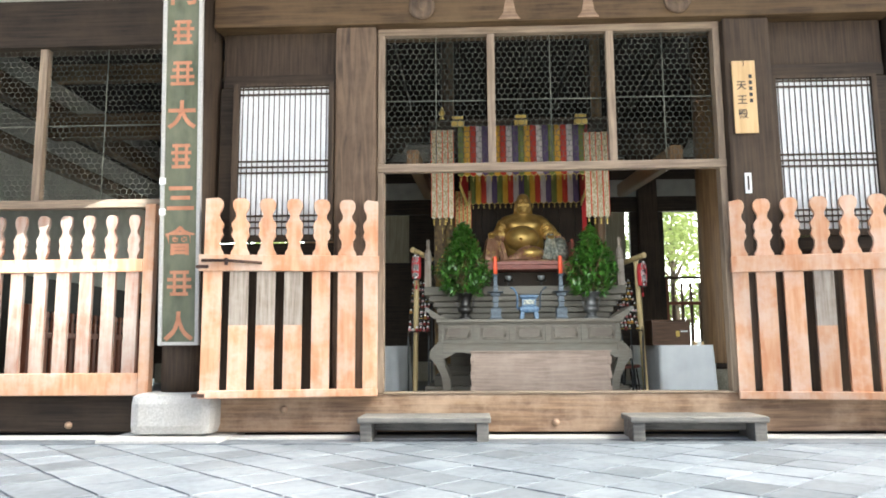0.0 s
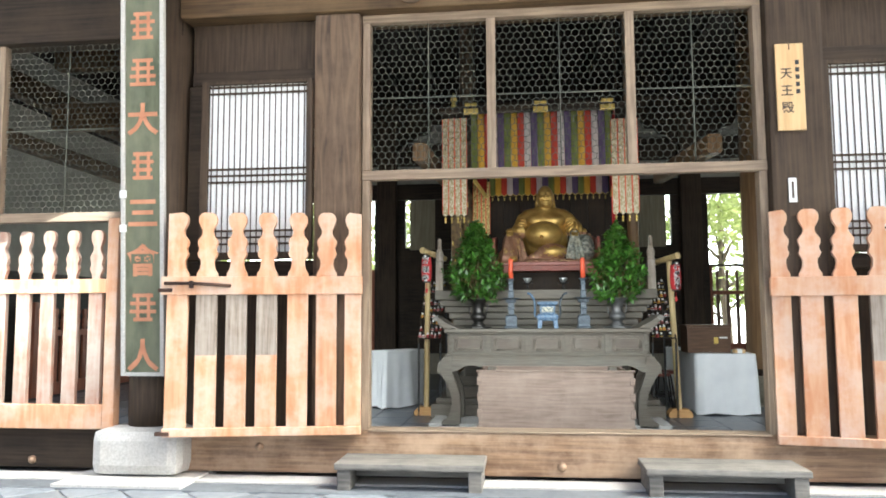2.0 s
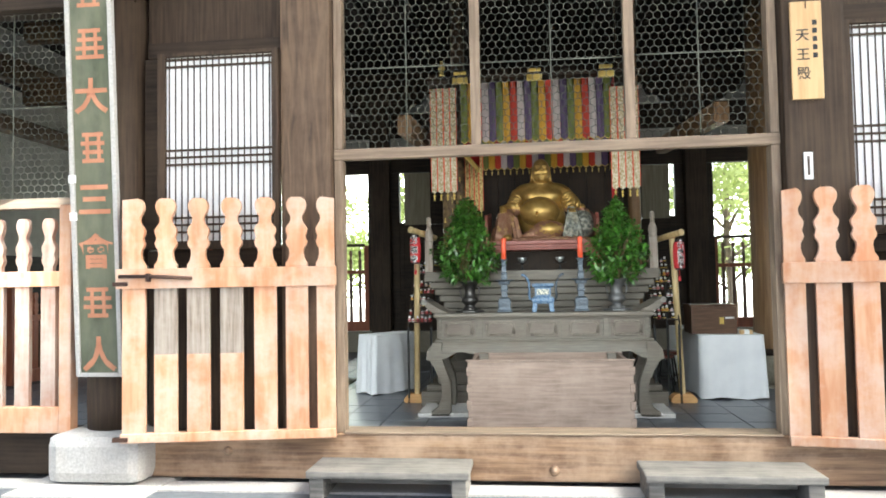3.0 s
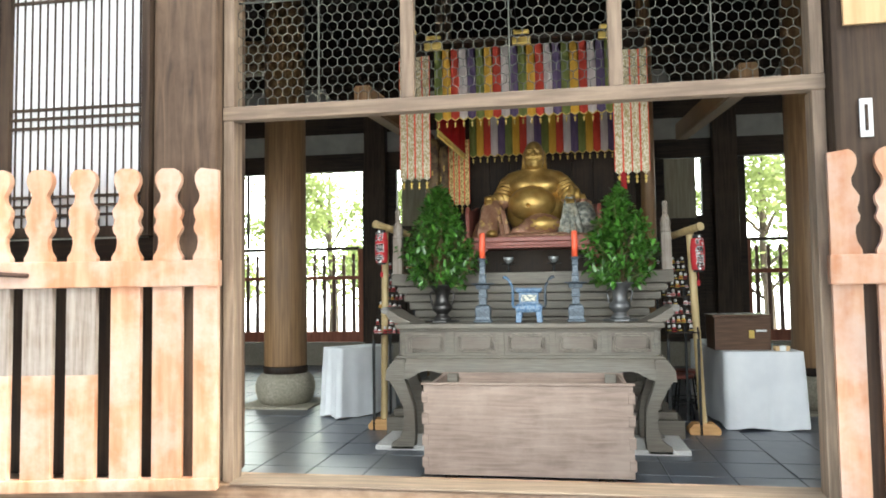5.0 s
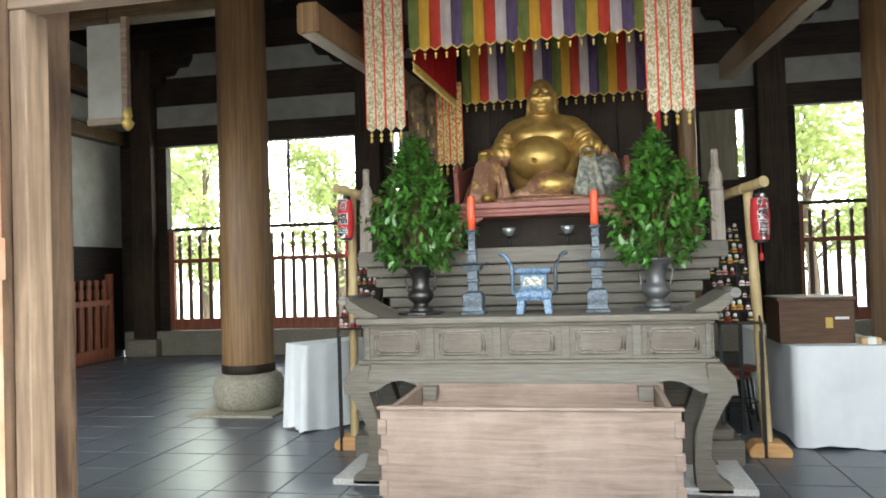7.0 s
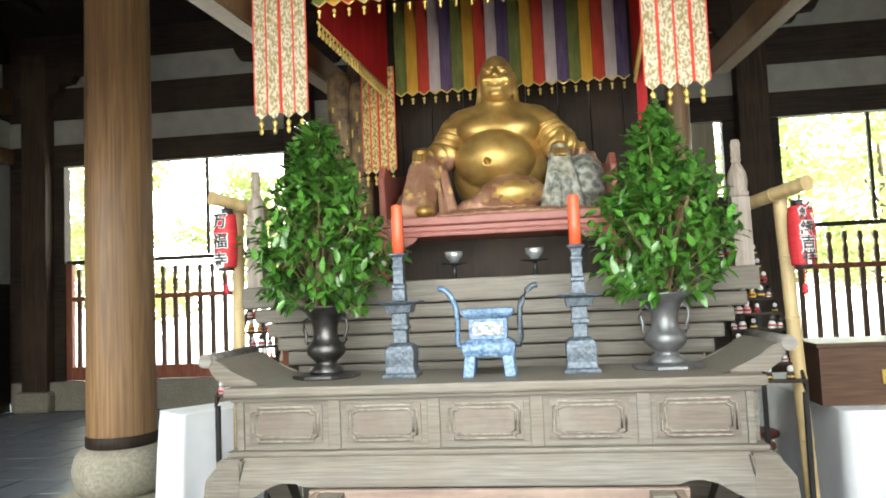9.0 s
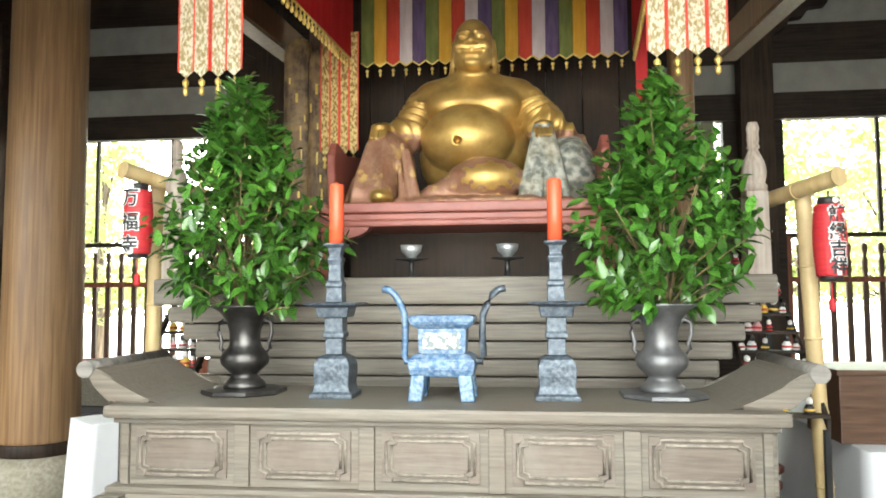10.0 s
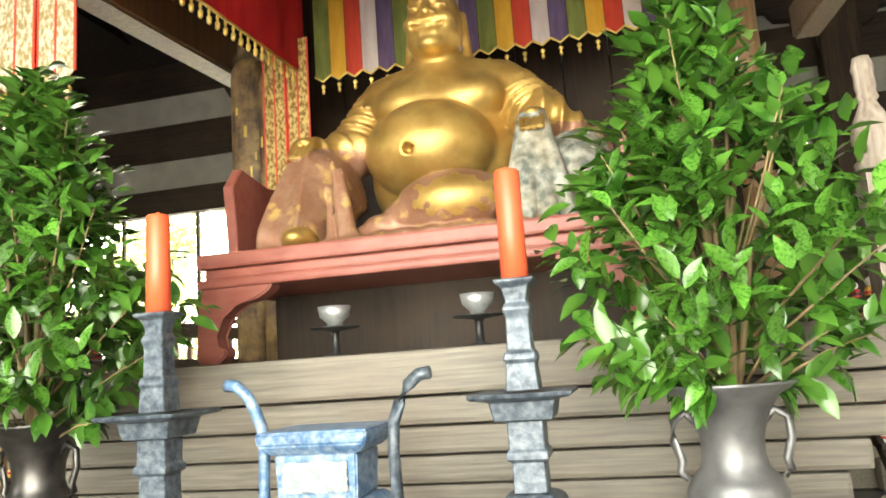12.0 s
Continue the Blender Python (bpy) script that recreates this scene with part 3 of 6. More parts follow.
gate((3.12, -0.36, 0.33), -9.0, True, (3,), "faded orange slatted wooden gate leaf, swung open")


def fence(x0, n, step, y, at_z, mats, tall=1.68, group="", label="", turn=0.0, base=(0, 0), slim=0.272, rail_low=1.14):
    f = thing("fence", label, "fence", (base[0], base[1], at_z), group, turn)
    L = n * step
    for i in range(n):
        bm = bmesh.new()
        hw = step * slim
        k = tall / 1.82
        lv = [(0.02, hw), (1.26 * k, hw)] + [((1.26 + h) * k, hw * w) for h, w in HEAD]
        profile(bm, lv, x0 + (i + 0.5) * step, y - 0.02, y + 0.02)
        part("baluster", bm, mats[0], f)
    slab("rail", (x0, x0 + L, y - 0.045, y + 0.035, rail_low * tall / 1.68, 1.26 * tall / 1.68), mats[1], f, 0.008)
    slab("rail", (x0, x0 + L, y - 0.05, y + 0.04, 0.0, 0.2), mats[1], f, 0.01)
    for x in (x0 - 0.05, x0 + L + 0.05):
        slab("end_post", (x - 0.05, x + 0.05, y - 0.05, y + 0.05, 0.0, tall + 0.1), mats[1], f, 0.01)
    return f


fence(-7.05, 15, 0.218, -0.12, 0.372, (M_PINK, M_ORANGE), 1.66, "bay fences", "weathered pinkish baluster fence across the side bay")
fence(3.72, 15, 0.218, -0.12, 0.372, (M_PINK, M_ORANGE), 1.66, "bay fences", "weathered pinkish baluster fence across the side bay")
for x0, n in ((-7.05, 17), (3.68, 17)):
    fence(x0, n, 0.2, BY + 0.06, 0.46, (M_FENCEB, M_REDF), 1.72, "rear fences", "slim brown baluster fence with red rails in the rear opening", slim=0.175, rail_low=1.19)
for s in (-1, 1):
    fence(0, 22, 0.2, 0, 0.02, (M_REDF, M_REDF), 1.4, "side fences", "red-brown baluster fence along the side wall", 90, (s * 7.97, 4.9))

# lattice windows
def lattice_window(name, x0, x1, z0, z1, y):
    w = tagged(new(name), "paper window behind a fine dark wooden lattice", kind="structure")
    w.location.y = y
    slab("paper", (x0, x1, 0.016, 0.04, z0, z1), M_PAPER, w, 0)
    n = 17
    bm0 = bmesh.new()
    box(bm0, -0.0035, 0.0035, 0.0, 0.009, z0, z1)
    me = link("slat", bm0, M_DARK, w)
    me.location = (x0 + (x1 - x0) * 0.5 / n, 0.005, 0)
    for i in range(1, n):
        o = new("slat", me.data)
        o.parent, o.location = w, (x0 + (x1 - x0) * (i + 0.5) / n, 0.005, 0)
    for z in (z1 - 0.02, z1 - 0.075, z0 + 0.70, z0 + 0.645, z0 + 0.59, z0 + 0.18, z0 + 0.125, z0 + 0.07):
        slab("bar", (x0, x1, -0.001, 0.0145, z - 0.008, z + 0.008), M_DARK, w, 0)
    for d in ((x0 - 0.06, x0, -0.02, 0.05, z0 - 0.06, z1 + 0.03), (x1, x1 + 0.05, -0.02, 0.05, z0 - 0.06, z1 + 0.03), (x0, x1, -0.02, 0.05, z0 - 0.06, z0), (x0, x1, -0.02, 0.05, z1, z1 + 0.03)):
        slab("window_frame", d, M_DARK, w, 0.003)


lattice_window("window_1", -2.925, -2.075, 1.825, 3.25, -0.14)
lattice_window("window_2", 2.11, 2.98, 1.825, 3.25, -0.06)

# transom with wire netting
def hexnet(bm, x0, x1, z0, z1, y, cell, r):
    a = cell / math.sqrt(3)
    rowh = 1.5 * a
    def bar(p, q):
        p, q = Vector(p), Vector(q)
        d = (q - p).normalized()
        u = Vector((-d.z, 0, d.x)) * r
        w = Vector((0, r, 0))
        A = [bm.verts.new(c) for c in (p + u, p - w, p - u)]
        B = [bm.verts.new(c) for c in (q + u, q - w, q - u)]
        for i in range(3):
            bm.faces.new((A[i], A[(i + 1) % 3], B[(i + 1) % 3], B[i]))
    j = 0
    z = z0
    while z < z1:
        x = x0 + (cell / 2 if j % 2 else 0)
        while x < x1:
            bar((x, y, z + a / 2), (x, y, min(z1, z + 1.5 * a)))
            if x + cell / 2 <= x1:
                bar((x, y, z + a / 2), (x + cell / 2, y, z))
            if x - cell / 2 >= x0:
                bar((x, y, z + a / 2), (x - cell / 2, y, z))
            x += cell
        z += rowh
        j += 1


tr = tagged(new("transom"), "pale wooden transom frame with three panes of wire netting", kind="structure")
slab("transom_rail", (-1.625, 1.625, -0.06, 0.02, 2.42, 2.5), M_FRAME, tr, 0.006)
slab("transom_rail", (-1.625, 1.625, -0.05, 0.02, 3.77, 3.84), M_FRAME, tr, 0.006)
for x in (-0.54, 0.592):
    slab("mullion", (x - 0.037, x + 0.037, -0.05, 0.02, 2.5, 3.77), M_FRAMEZ, tr, 0.005)
for x in (-1.59, 1.59):
    slab("jamb", (x - 0.032, x + 0.032, -0.055, 0.06, 0.372, 2.418), M_FRAMEZ, tr, 0.006)
    slab("jamb", (x - 0.032, x + 0.032, -0.055, 0.06, 2.502, 3.768), M_FRAMEZ, tr, 0.006)
for x0, x1 in ((-1.555, -0.58), (-0.5, 0.552), (0.632, 1.555)):
    bm = bmesh.new()
    hexnet(bm, x0, x1, 2.5, 3.77, 0.0, 0.06, 0.0021)
    part("wire_netting", bm, M_WIRE, tr, "hexagonal wire netting")
    bm = bmesh.new()
    for k in (0.5,):
        tube(bm, [(x0 + (x1 - x0) * k, 0.004, 2.5), (x0 + (x1 - x0) * k, 0.004, 3.77)], 0.005, 6)
    tube(bm, [(x0, 0.004, 3.13), (x1, 0.004, 3.12)], 0.005, 6)
    part("support_wire", bm, M_WIRE, tr)

for s, k in ((-1, 1), (1, 2)):
    b = tagged(new("bay_screen_%d" % k), "wire netting screen over the side bay fence", kind="structure")
    x0, x1 = sorted((s * 3.66, s * 7.2))
    slab("rail", (x0, x1, -0.07, 0.03, 2.12, 2.2), M_FRAME, b, 0.006)
    for x in (s * 4.92, s * 6.1):
        slab("mullion", (x - 0.04, x + 0.04, -0.05, 0.03, 2.2, 3.72), M_FRAMEZ, b, 0.006)
    bm = bmesh.new()
    hexnet(bm, x0, x1, 2.2, 3.72, 0.0, 0.06, 0.002)
    part("wire_netting", bm, M_WIRE, b)
    bm = bmesh.new()
    for x in (s * 4.3, s * 5.5):
        tube(bm, [(x, 0.004, 2.2), (x, 0.004, 3.72)], 0.005, 6)
    tube(bm, [(x0, 0.004, 2.95), (x1, 0.004, 2.95)], 0.005, 6)
    part("support_wire", bm, M_WIRE, b)

# benches on the terrace
def bench(x0, x1, label):
    b = thing("step_bench", label, "bench", ((x0 + x1) / 2, -0.12, 0), "step benches")
    h = (x1 - x0) / 2
    slab("seat", (-h, h, -0.42, 0.0, 0.155, 0.205), M_BENCH, b, 0.012)
    for s in (-1, 1):
        slab("leg", (*sorted((s * (h - 0.02), s * (h - 0.12))), -0.40, -0.02, 0.0, 0.154), M_BENCH, b, 0.008)
    slab("stretcher", (-h + 0.13, h - 0.13, -0.24, -0.2, 0.08, 0.153), M_BENCH, b, 0.005)


bench(-1.72, -0.6, "weathered grey plank bench standing before the threshold")
bench(0.55, 1.68, "weathered grey plank bench standing before the threshold")

# ---------- more materials ----------
M_GOLD = mat("gilded_surface", (0.4, 0.25, 0.065), (0.6, 0.41, 0.13), 0.4, 0.65, scale=(9, 9, 9), stain=(0.25, 0.14, 0.045), stain_scale=5, stain_amount=0.6, bump=0.08, detail=8)
M_ROBE = mat("worn_gilded_robe", (0.25, 0.12, 0.07), (0.54, 0.36, 0.12), 0.45, 0.3, scale=(13, 13, 13), contrast=(0.56, 0.66), stain=(0.42, 0.27, 0.18), stain_scale=12, stain_amount=0.55, bump=0.3, detail=8)
M_SACK = mat("grey_worn_sack", (0.085, 0.1, 0.09), (0.36, 0.36, 0.31), 0.65, 0.0, scale=(22, 22, 22), contrast=(0.42, 0.62), stain=(0.3, 0.25, 0.15), stain_scale=9, stain_amount=0.5, bump=0.6, detail=8)
M_BLUE = mat("blue_painted_bronze", (0.028, 0.085, 0.185), (0.085, 0.175, 0.3), 0.4, 0.1, scale=(28, 28, 28), stain=(0.5, 0.54, 0.54), stain_scale=55, stain_amount=0.4, bump=0.4, detail=8)
M_BLUEGREY = mat("blue_grey_bronze", (0.026, 0.038, 0.055), (0.075, 0.098, 0.125), 0.4, 0.25, scale=(30, 30, 30), stain=(0.4, 0.44, 0.46), stain_scale=60, stain_amount=0.22, bump=0.4, detail=8)
M_GILTW = mat("pale_gilt_panel", (0.16, 0.19, 0.2), (0.6, 0.57, 0.44), 0.5, 0.1, scale=(55, 55, 55), contrast=(0.46, 0.54), bump=0.4)
M_VASE = mat("dark_bronze_vase", (0.05, 0.047, 0.045), (0.11, 0.105, 0.1), 0.34, 0.85, scale=(16, 16, 16), bump=0.08)
M_VASE2 = mat("grey_pewter_vase", (0.11, 0.112, 0.115), (0.2, 0.2, 0.2), 0.42, 0.6, scale=(16, 16, 16), bump=0.08)
M_CANDLE = mat("red_wax", (0.72, 0.09, 0.035), (0.8, 0.12, 0.05), 0.38, scale=(4, 4, 4), bump=0.03)
M_LEAF = mat("glossy_green_leaf", (0.028, 0.098, 0.011), (0.09, 0.225, 0.028), 0.28, scale=(12, 12, 12), vary=0.4, bump=0.05, spec=0.7)
M_TWIG = mat("green_brown_twig", (0.12, 0.09, 0.04), (0.24, 0.17, 0.08), 0.7)
M_BAMBOO = mat("yellow_bamboo", (0.5, 0.36, 0.16), (0.64, 0.5, 0.26), 0.42, scale=(20, 20, 2), stain=(0.36, 0.26, 0.13), stain_scale=5, stain_amount=0.5, bump=0.05)
M_FOOTW = mat("orange_block_wood", (0.5, 0.27, 0.1), (0.64, 0.38, 0.16), 0.6, scale=(4, 30, 30))
M_LANT = mat("red_lantern_paper", (0.5, 0.02, 0.03), (0.62, 0.04, 0.045), 0.55, scale=(6, 6, 60), bump=0.15)
M_WHITE = mat("white_paint", (0.76, 0.76, 0.74), (0.84, 0.84, 0.82), 0.6, bump=0.02)
M_BLACK = mat("black_paint", (0.012, 0.012, 0.012), (0.025, 0.025, 0.025), 0.45, bump=0.02)
M_CLOTH = mat("white_cotton_cloth", (0.74, 0.75, 0.77), (0.84, 0.85, 0.86), 0.85, scale=(3, 3, 3), bump=0.1)
M_CHEST = mat("brown_varnished_wood", (0.07, 0.036, 0.02), (0.135, 0.074, 0.042), 0.4, scale=(4, 60, 60), stain=(0.1, 0.05, 0.026), stain_scale=4, stain_amount=0.5, bump=0.1)
M_BROCADE = mat("cream_brocade", (0.3, 0.225, 0.09), (0.6, 0.54, 0.4), 0.5, 0.15, scale=(90, 90, 55), contrast=(0.42, 0.58), bump=0.4, detail=4)
M_GOLDBROCADE = mat("gold_brocade", (0.2, 0.11, 0.025), (0.55, 0.42, 0.16), 0.4, 0.4, scale=(70, 70, 45), contrast=(0.4, 0.58), bump=0.4, detail=4)
M_GILT = mat("gold_tassel", (0.6, 0.42, 0.1), (0.78, 0.58, 0.18), 0.4, 0.6, bump=0.05)
FLAG = [mat(n, a, b, 0.75, scale=(30, 30, 6), stain=s, stain_scale=8, stain_amount=0.35, bump=0.15) for n, a, b, s in (
    ("green_silk", (0.16, 0.19, 0.04), (0.25, 0.28, 0.07), (0.12, 0.14, 0.04)), ("yellow_silk", (0.7, 0.38, 0.03), (0.8, 0.48, 0.06), (0.6, 0.3, 0.03)),
    ("red_silk", (0.6, 0.05, 0.025), (0.7, 0.08, 0.04), (0.5, 0.04, 0.03)), ("white_silk", (0.62, 0.52, 0.5), (0.74, 0.66, 0.64), (0.55, 0.45, 0.42)),
    ("purple_silk", (0.10, 0.06, 0.14), (0.17, 0.11, 0.21), (0.1, 0.08, 0.2)))]
M_REDCLOTH = mat("red_drape", (0.5, 0.015, 0.02), (0.6, 0.03, 0.03), 0.7, scale=(30, 30, 3), stain=(0.42, 0.01, 0.02), stain_scale=3, stain_amount=0.5, bump=0.2)
M_PLAQUE = mat("dark_green_board", (0.07, 0.085, 0.05), (0.15, 0.16, 0.1), 0.65, scale=(10, 10, 3), stain=(0.2, 0.2, 0.15), stain_scale=3, stain_amount=0.5, bump=0.2)
M_SCRIPT = mat("faded_red_script", (0.42, 0.17, 0.09), (0.56, 0.26, 0.15), 0.6, bump=0.1)
M_SIGN = mat("new_cedar_sign", (0.56, 0.36, 0.17), (0.68, 0.47, 0.24), 0.55, scale=(26, 26, 2.5), bump=0.08)
M_PEWTER = mat("silver_cup", (0.4, 0.42, 0.42), (0.6, 0.62, 0.62), 0.35, 0.7, scale=(25, 25, 25), bump=0.1)


# ---------- statue: smooth union of rounded volumes, meshed on a grid ----------
def ell(P, c, r):
    q = (P - np.array(c, dtype=np.float32)) / np.array(r, dtype=np.float32)
    k0 = np.sqrt((q * q).sum(-1))
    k1 = np.sqrt(((q / np.array(r, dtype=np.float32)) ** 2).sum(-1)) + 1e-6
    return k0 * (k0 - 1.0) / k1


def cap(P, a, b, ra, rb, folds=0.0, freq=0.0):
    a, b = np.array(a, dtype=np.float32), np.array(b, dtype=np.float32)
    ab = b - a
    t = np.clip(((P - a) @ ab) / (ab @ ab), 0, 1)
    d = np.sqrt(((P - a - t[..., None] * ab) ** 2).sum(-1)) - (ra + (rb - ra) * t)
    if folds:
        d = d - folds * np.sin(t * freq + 14 * P[..., 2] + 9 * P[..., 1])
    return d


def smin(a, b, k):
    h = np.clip(0.5 + 0.5 * (b - a) / k, 0, 1)
    return b + (a - b) * h - k * h * (1 - h)


def surface(F, org, h):
    """Surface nets: vertices and quads of the zero level of F."""
    S = F < 0
    n = np.array(F.shape) - 1
    c = np.zeros(n, dtype=np.int8)
    for dx in (0, 1):
        for dy in (0, 1):
            for dz in (0, 1):
                c += S[dx:dx + n[0], dy:dy + n[1], dz:dz + n[2]]
    cells = np.argwhere((c > 0) & (c < 8))
    idx = -np.ones(n, dtype=np.int64)
    idx[tuple(cells.T)] = np.arange(len(cells))
    acc, cnt = np.zeros((len(cells), 3)), np.zeros(len(cells))
    for ax in range(3):
        o1, o2 = [a for a in range(3) if a != ax]
        for u in (0, 1):
            for v in (0, 1):
                p = cells.copy()
                p[:, o1] += u
                p[:, o2] += v
                q = p.copy()
                q[:, ax] += 1
                fa, fb = F[tuple(p.T)], F[tuple(q.T)]
                m = (fa < 0) != (fb < 0)
                t = fa[m] / (fa[m] - fb[m])
                pt = p[m].astype(float)
                pt[:, ax] += t
                acc[m] += pt
                cnt[m] += 1
    verts = acc / cnt[:, None] * h + np.array(org)
    quads = []
    for ax in range(3):
        o1, o2 = [(1, 2), (2, 0), (0, 1)][ax]
        a, b = np.moveaxis(S, ax, 0)[:-1], np.moveaxis(S, ax, 0)[1:]
        e = np.argwhere(np.moveaxis(a != b, 0, ax))
        e = e[(e[:, o1] > 0) & (e[:, o2] > 0) & (e[:, o1] < n[o1]) & (e[:, o2] < n[o2])]
        def at(d1, d2):
            p = e.copy()
            p[:, o1] -= d1
            p[:, o2] -= d2
            return idx[tuple(p.T)]
        q = np.stack([at(1, 1), at(0, 1), at(0, 0), at(1, 0)], 1)
        flip = ~S[tuple(e.T)]
        q[flip] = q[flip][:, ::-1]
        quads.append(q)
    return verts, np.concatenate(quads)


def statue():
    h = 0.0072
    lo, hi = np.array((-0.72, -0.56, -0.02)), np.array((0.74, 0.34, 1.12))
    ax = [np.arange(lo[i], hi[i], h, dtype=np.float32) for i in range(3)]
    P = np.stack(np.meshgrid(*ax, indexing="ij"), -1)
    X, Y, Z = P[..., 0], P[..., 1], P[..., 2]
    body = ell(P, (0.0, 0.04, 0.34), (0.31, 0.25, 0.32))
    for c, r, k in (((0.0, 0.02, 0.61), (0.29, 0.18, 0.17), 0.06), ((-0.225, 0.02, 0.655), (0.112, 0.12, 0.1), 0.06), ((0.235, 0.02, 0.655), (0.112, 0.12, 0.1), 0.06), ((0.0, 0.03, 0.715), (0.2, 0.12, 0.07), 0.06),
                    ((-0.115, -0.11, 0.585), (0.13, 0.075, 0.075), 0.05), ((0.12, -0.11, 0.585), (0.13, 0.075, 0.075), 0.05), ((0.0, 0.0, 0.74), (0.105, 0.1, 0.09), 0.05)):
        body = smin(body, ell(P, c, r), k)
    body = smin(body, ell(P, (-0.025, -0.14, 0.385), (0.25, 0.215, 0.185)), 0.012)
    body = np.maximum(body, -ell(P, (-0.06, -0.355, 0.345), (0.02, 0.045, 0.019)))
    # head
    hx = 0.004
    head = ell(P, (hx, -0.06, 0.93), (0.107, 0.125, 0.142))
    head = smin(head, ell(P, (hx, -0.09, 0.845), (0.107, 0.105, 0.09)), 0.03)
    for s in (-1, 1):
        head = smin(head, ell(P, (hx + s * 0.06, -0.155, 0.885), (0.042, 0.036, 0.034)), 0.016)
        head = smin(head, cap(P, (hx + s * 0.022, -0.183, 0.968), (hx + s * 0.082, -0.148, 0.972), 0.007, 0.006), 0.014)
        head = smin(head, cap(P, (hx + s * 0.108, -0.02, 0.96), (hx + s * 0.118, -0.03, 0.79), 0.014, 0.02), 0.01)
        head = smin(head, ell(P, (hx + s * 0.05, -0.168, 0.945), (0.026, 0.016, 0.011)), 0.004)
        eye = np.minimum(cap(P, (hx + s * 0.026, -0.19, 0.937), (hx + s * 0.05, -0.187, 0.942), 0.005, 0.006), cap(P, (hx + s * 0.05, -0.187, 0.942), (hx + s * 0.078, -0.165, 0.935), 0.006, 0.005))
        head = -smin(-head, eye, 0.003)
        cheek = cap(P, (hx + s * 0.04, -0.2, 0.9), (hx + s * 0.075, -0.185, 0.852), 0.005, 0.006)
        head = -smin(-head, cheek, 0.01)
    head = smin(head, cap(P, (hx, -0.178, 0.955), (hx, -0.2, 0.912), 0.012, 0.02), 0.012)
    for s in (-1, 1):
        head = smin(head, ell(P, (hx + s * 0.024, -0.19, 0.906), (0.016, 0.018, 0.014)), 0.006)
    mouth = np.minimum(cap(P, (hx - 0.056, -0.178, 0.866), (hx, -0.204, 0.852), 0.008, 0.013), cap(P, (hx, -0.204, 0.852), (hx + 0.056, -0.178, 0.866), 0.013, 0.008))
    head = -smin(-head, mouth, 0.004)
    head = smin(head, cap(P, (hx - 0.03, -0.185, 0.832), (hx + 0.03, -0.185, 0.832), 0.009, 0.009), 0.012)
    head = smin(head, ell(P, (hx, -0.165, 0.795), (0.05, 0.04, 0.028)), 0.02)
    gold = smin(body, head, 0.025)
    # hands and foot
    for x, z, s in ((-0.475, 0.44, 1), (0.375, 0.43, -1)):
        gold = np.minimum(gold, ell(P, (x, -0.22, z), (0.054, 0.09, 0.03)))
        for k in range(4):
            gold = smin(gold, cap(P, (x + s * (-0.036 + 0.024 * k), -0.27, z + 0.004), (x + s * (-0.034 + 0.022 * k), -0.335, z - 0.07), 0.013, 0.0105), 0.003)
    gold = np.minimum(gold, ell(P, (-0.43, -0.44, 0.045), (0.055, 0.09, 0.04)))
    # sleeves: ridged folds round the arms
    def ridged(a, b, ra, rb, amp, turns, skew):
        a, b = np.array(a, dtype=np.float32), np.array(b, dtype=np.float32)
        t = np.clip(((P - a) @ (b - a)) / ((b - a) @ (b - a)), 0, 1)
        return cap(P, a, b, ra, rb) - amp * (1 - 1.6 * np.abs(np.sin(t * turns + skew * X + 7 * Y)))
    sleeve = ridged((-0.285, 0.02, 0.60), (-0.345, -0.07, 0.45), 0.096, 0.1, 0.017, 13, 9)
    sleeve = smin(sleeve, ridged((-0.35, -0.08, 0.45), (-0.46, -0.19, 0.41), 0.08, 0.064, 0.013, 8, 14), 0.015)
    sleeve = smin(sleeve, ridged((0.295, 0.02, 0.60), (0.385, -0.06, 0.47), 0.098, 0.108, 0.018, 13, -9), 0.02)
    sleeve = smin(sleeve, ridged((0.40, -0.11, 0.49), (0.595, -0.06, 0.33), 0.075, 0.045, 0.014, 3, 34), 0.015)
    sleeve = smin(sleeve, cap(P, (0.55, -0.1, 0.37), (0.68, -0.12, 0.24), 0.022, 0.012), 0.02)
    # raised knee under the robe, with folds running down to the foot
    fold = np.abs(np.sin(21 * (X + 0.42) / (0.55 + 1.3 * np.clip(0.42 - Z, 0, 1)) + 1.5 * Z))
    robe = ell(P, (-0.45, -0.16, 0.25), (0.135, 0.2, 0.185))
    robe = smin(robe, cap(P, (-0.45, -0.26, 0.30), (-0.49, -0.36, 0.05), 0.10, 0.125), 0.04) - 0.02 * (1 - 1.6 * fold) * np.clip((0.42 - Z) * 5, 0, 1)
    robe = smin(robe, cap(P, (-0.60, -0.3, 0.16), (-0.63, -0.36, 0.02), 0.016, 0.022), 0.03)
    # hems that hang beside the foot
    for x0, x1, z0 in ((-0.345, -0.29, 0.33), (-0.315, -0.255, 0.30), (-0.36, -0.335, 0.24), (-0.52, -0.56, 0.2)):
        robe = smin(robe, cap(P, (x0, -0.33, z0), (x1, -0.40, 0.03), 0.011, 0.02), 0.012)
    # crossed leg and the cloth gathered under it
    leg = smin(ell(P, (0.08, -0.29, 0.145), (0.20, 0.15, 0.115)), cap(P, (-0.02, -0.29, 0.12), (-0.22, -0.33, 0.055), 0.085, 0.05), 0.04)
    leg = leg + 0.007 * (1 - 1.5 * np.abs(np.sin(26 * X + 34 * Z))) * np.clip((-0.03 - X) * 8, 0, 1)
    robe = smin(robe, leg, 0.012)
    hem = ell(P, (0.02, -0.2, 0.022), (0.62, 0.27, 0.04)) - 0.007 * np.abs(np.sin(33 * X + 6 * Y))
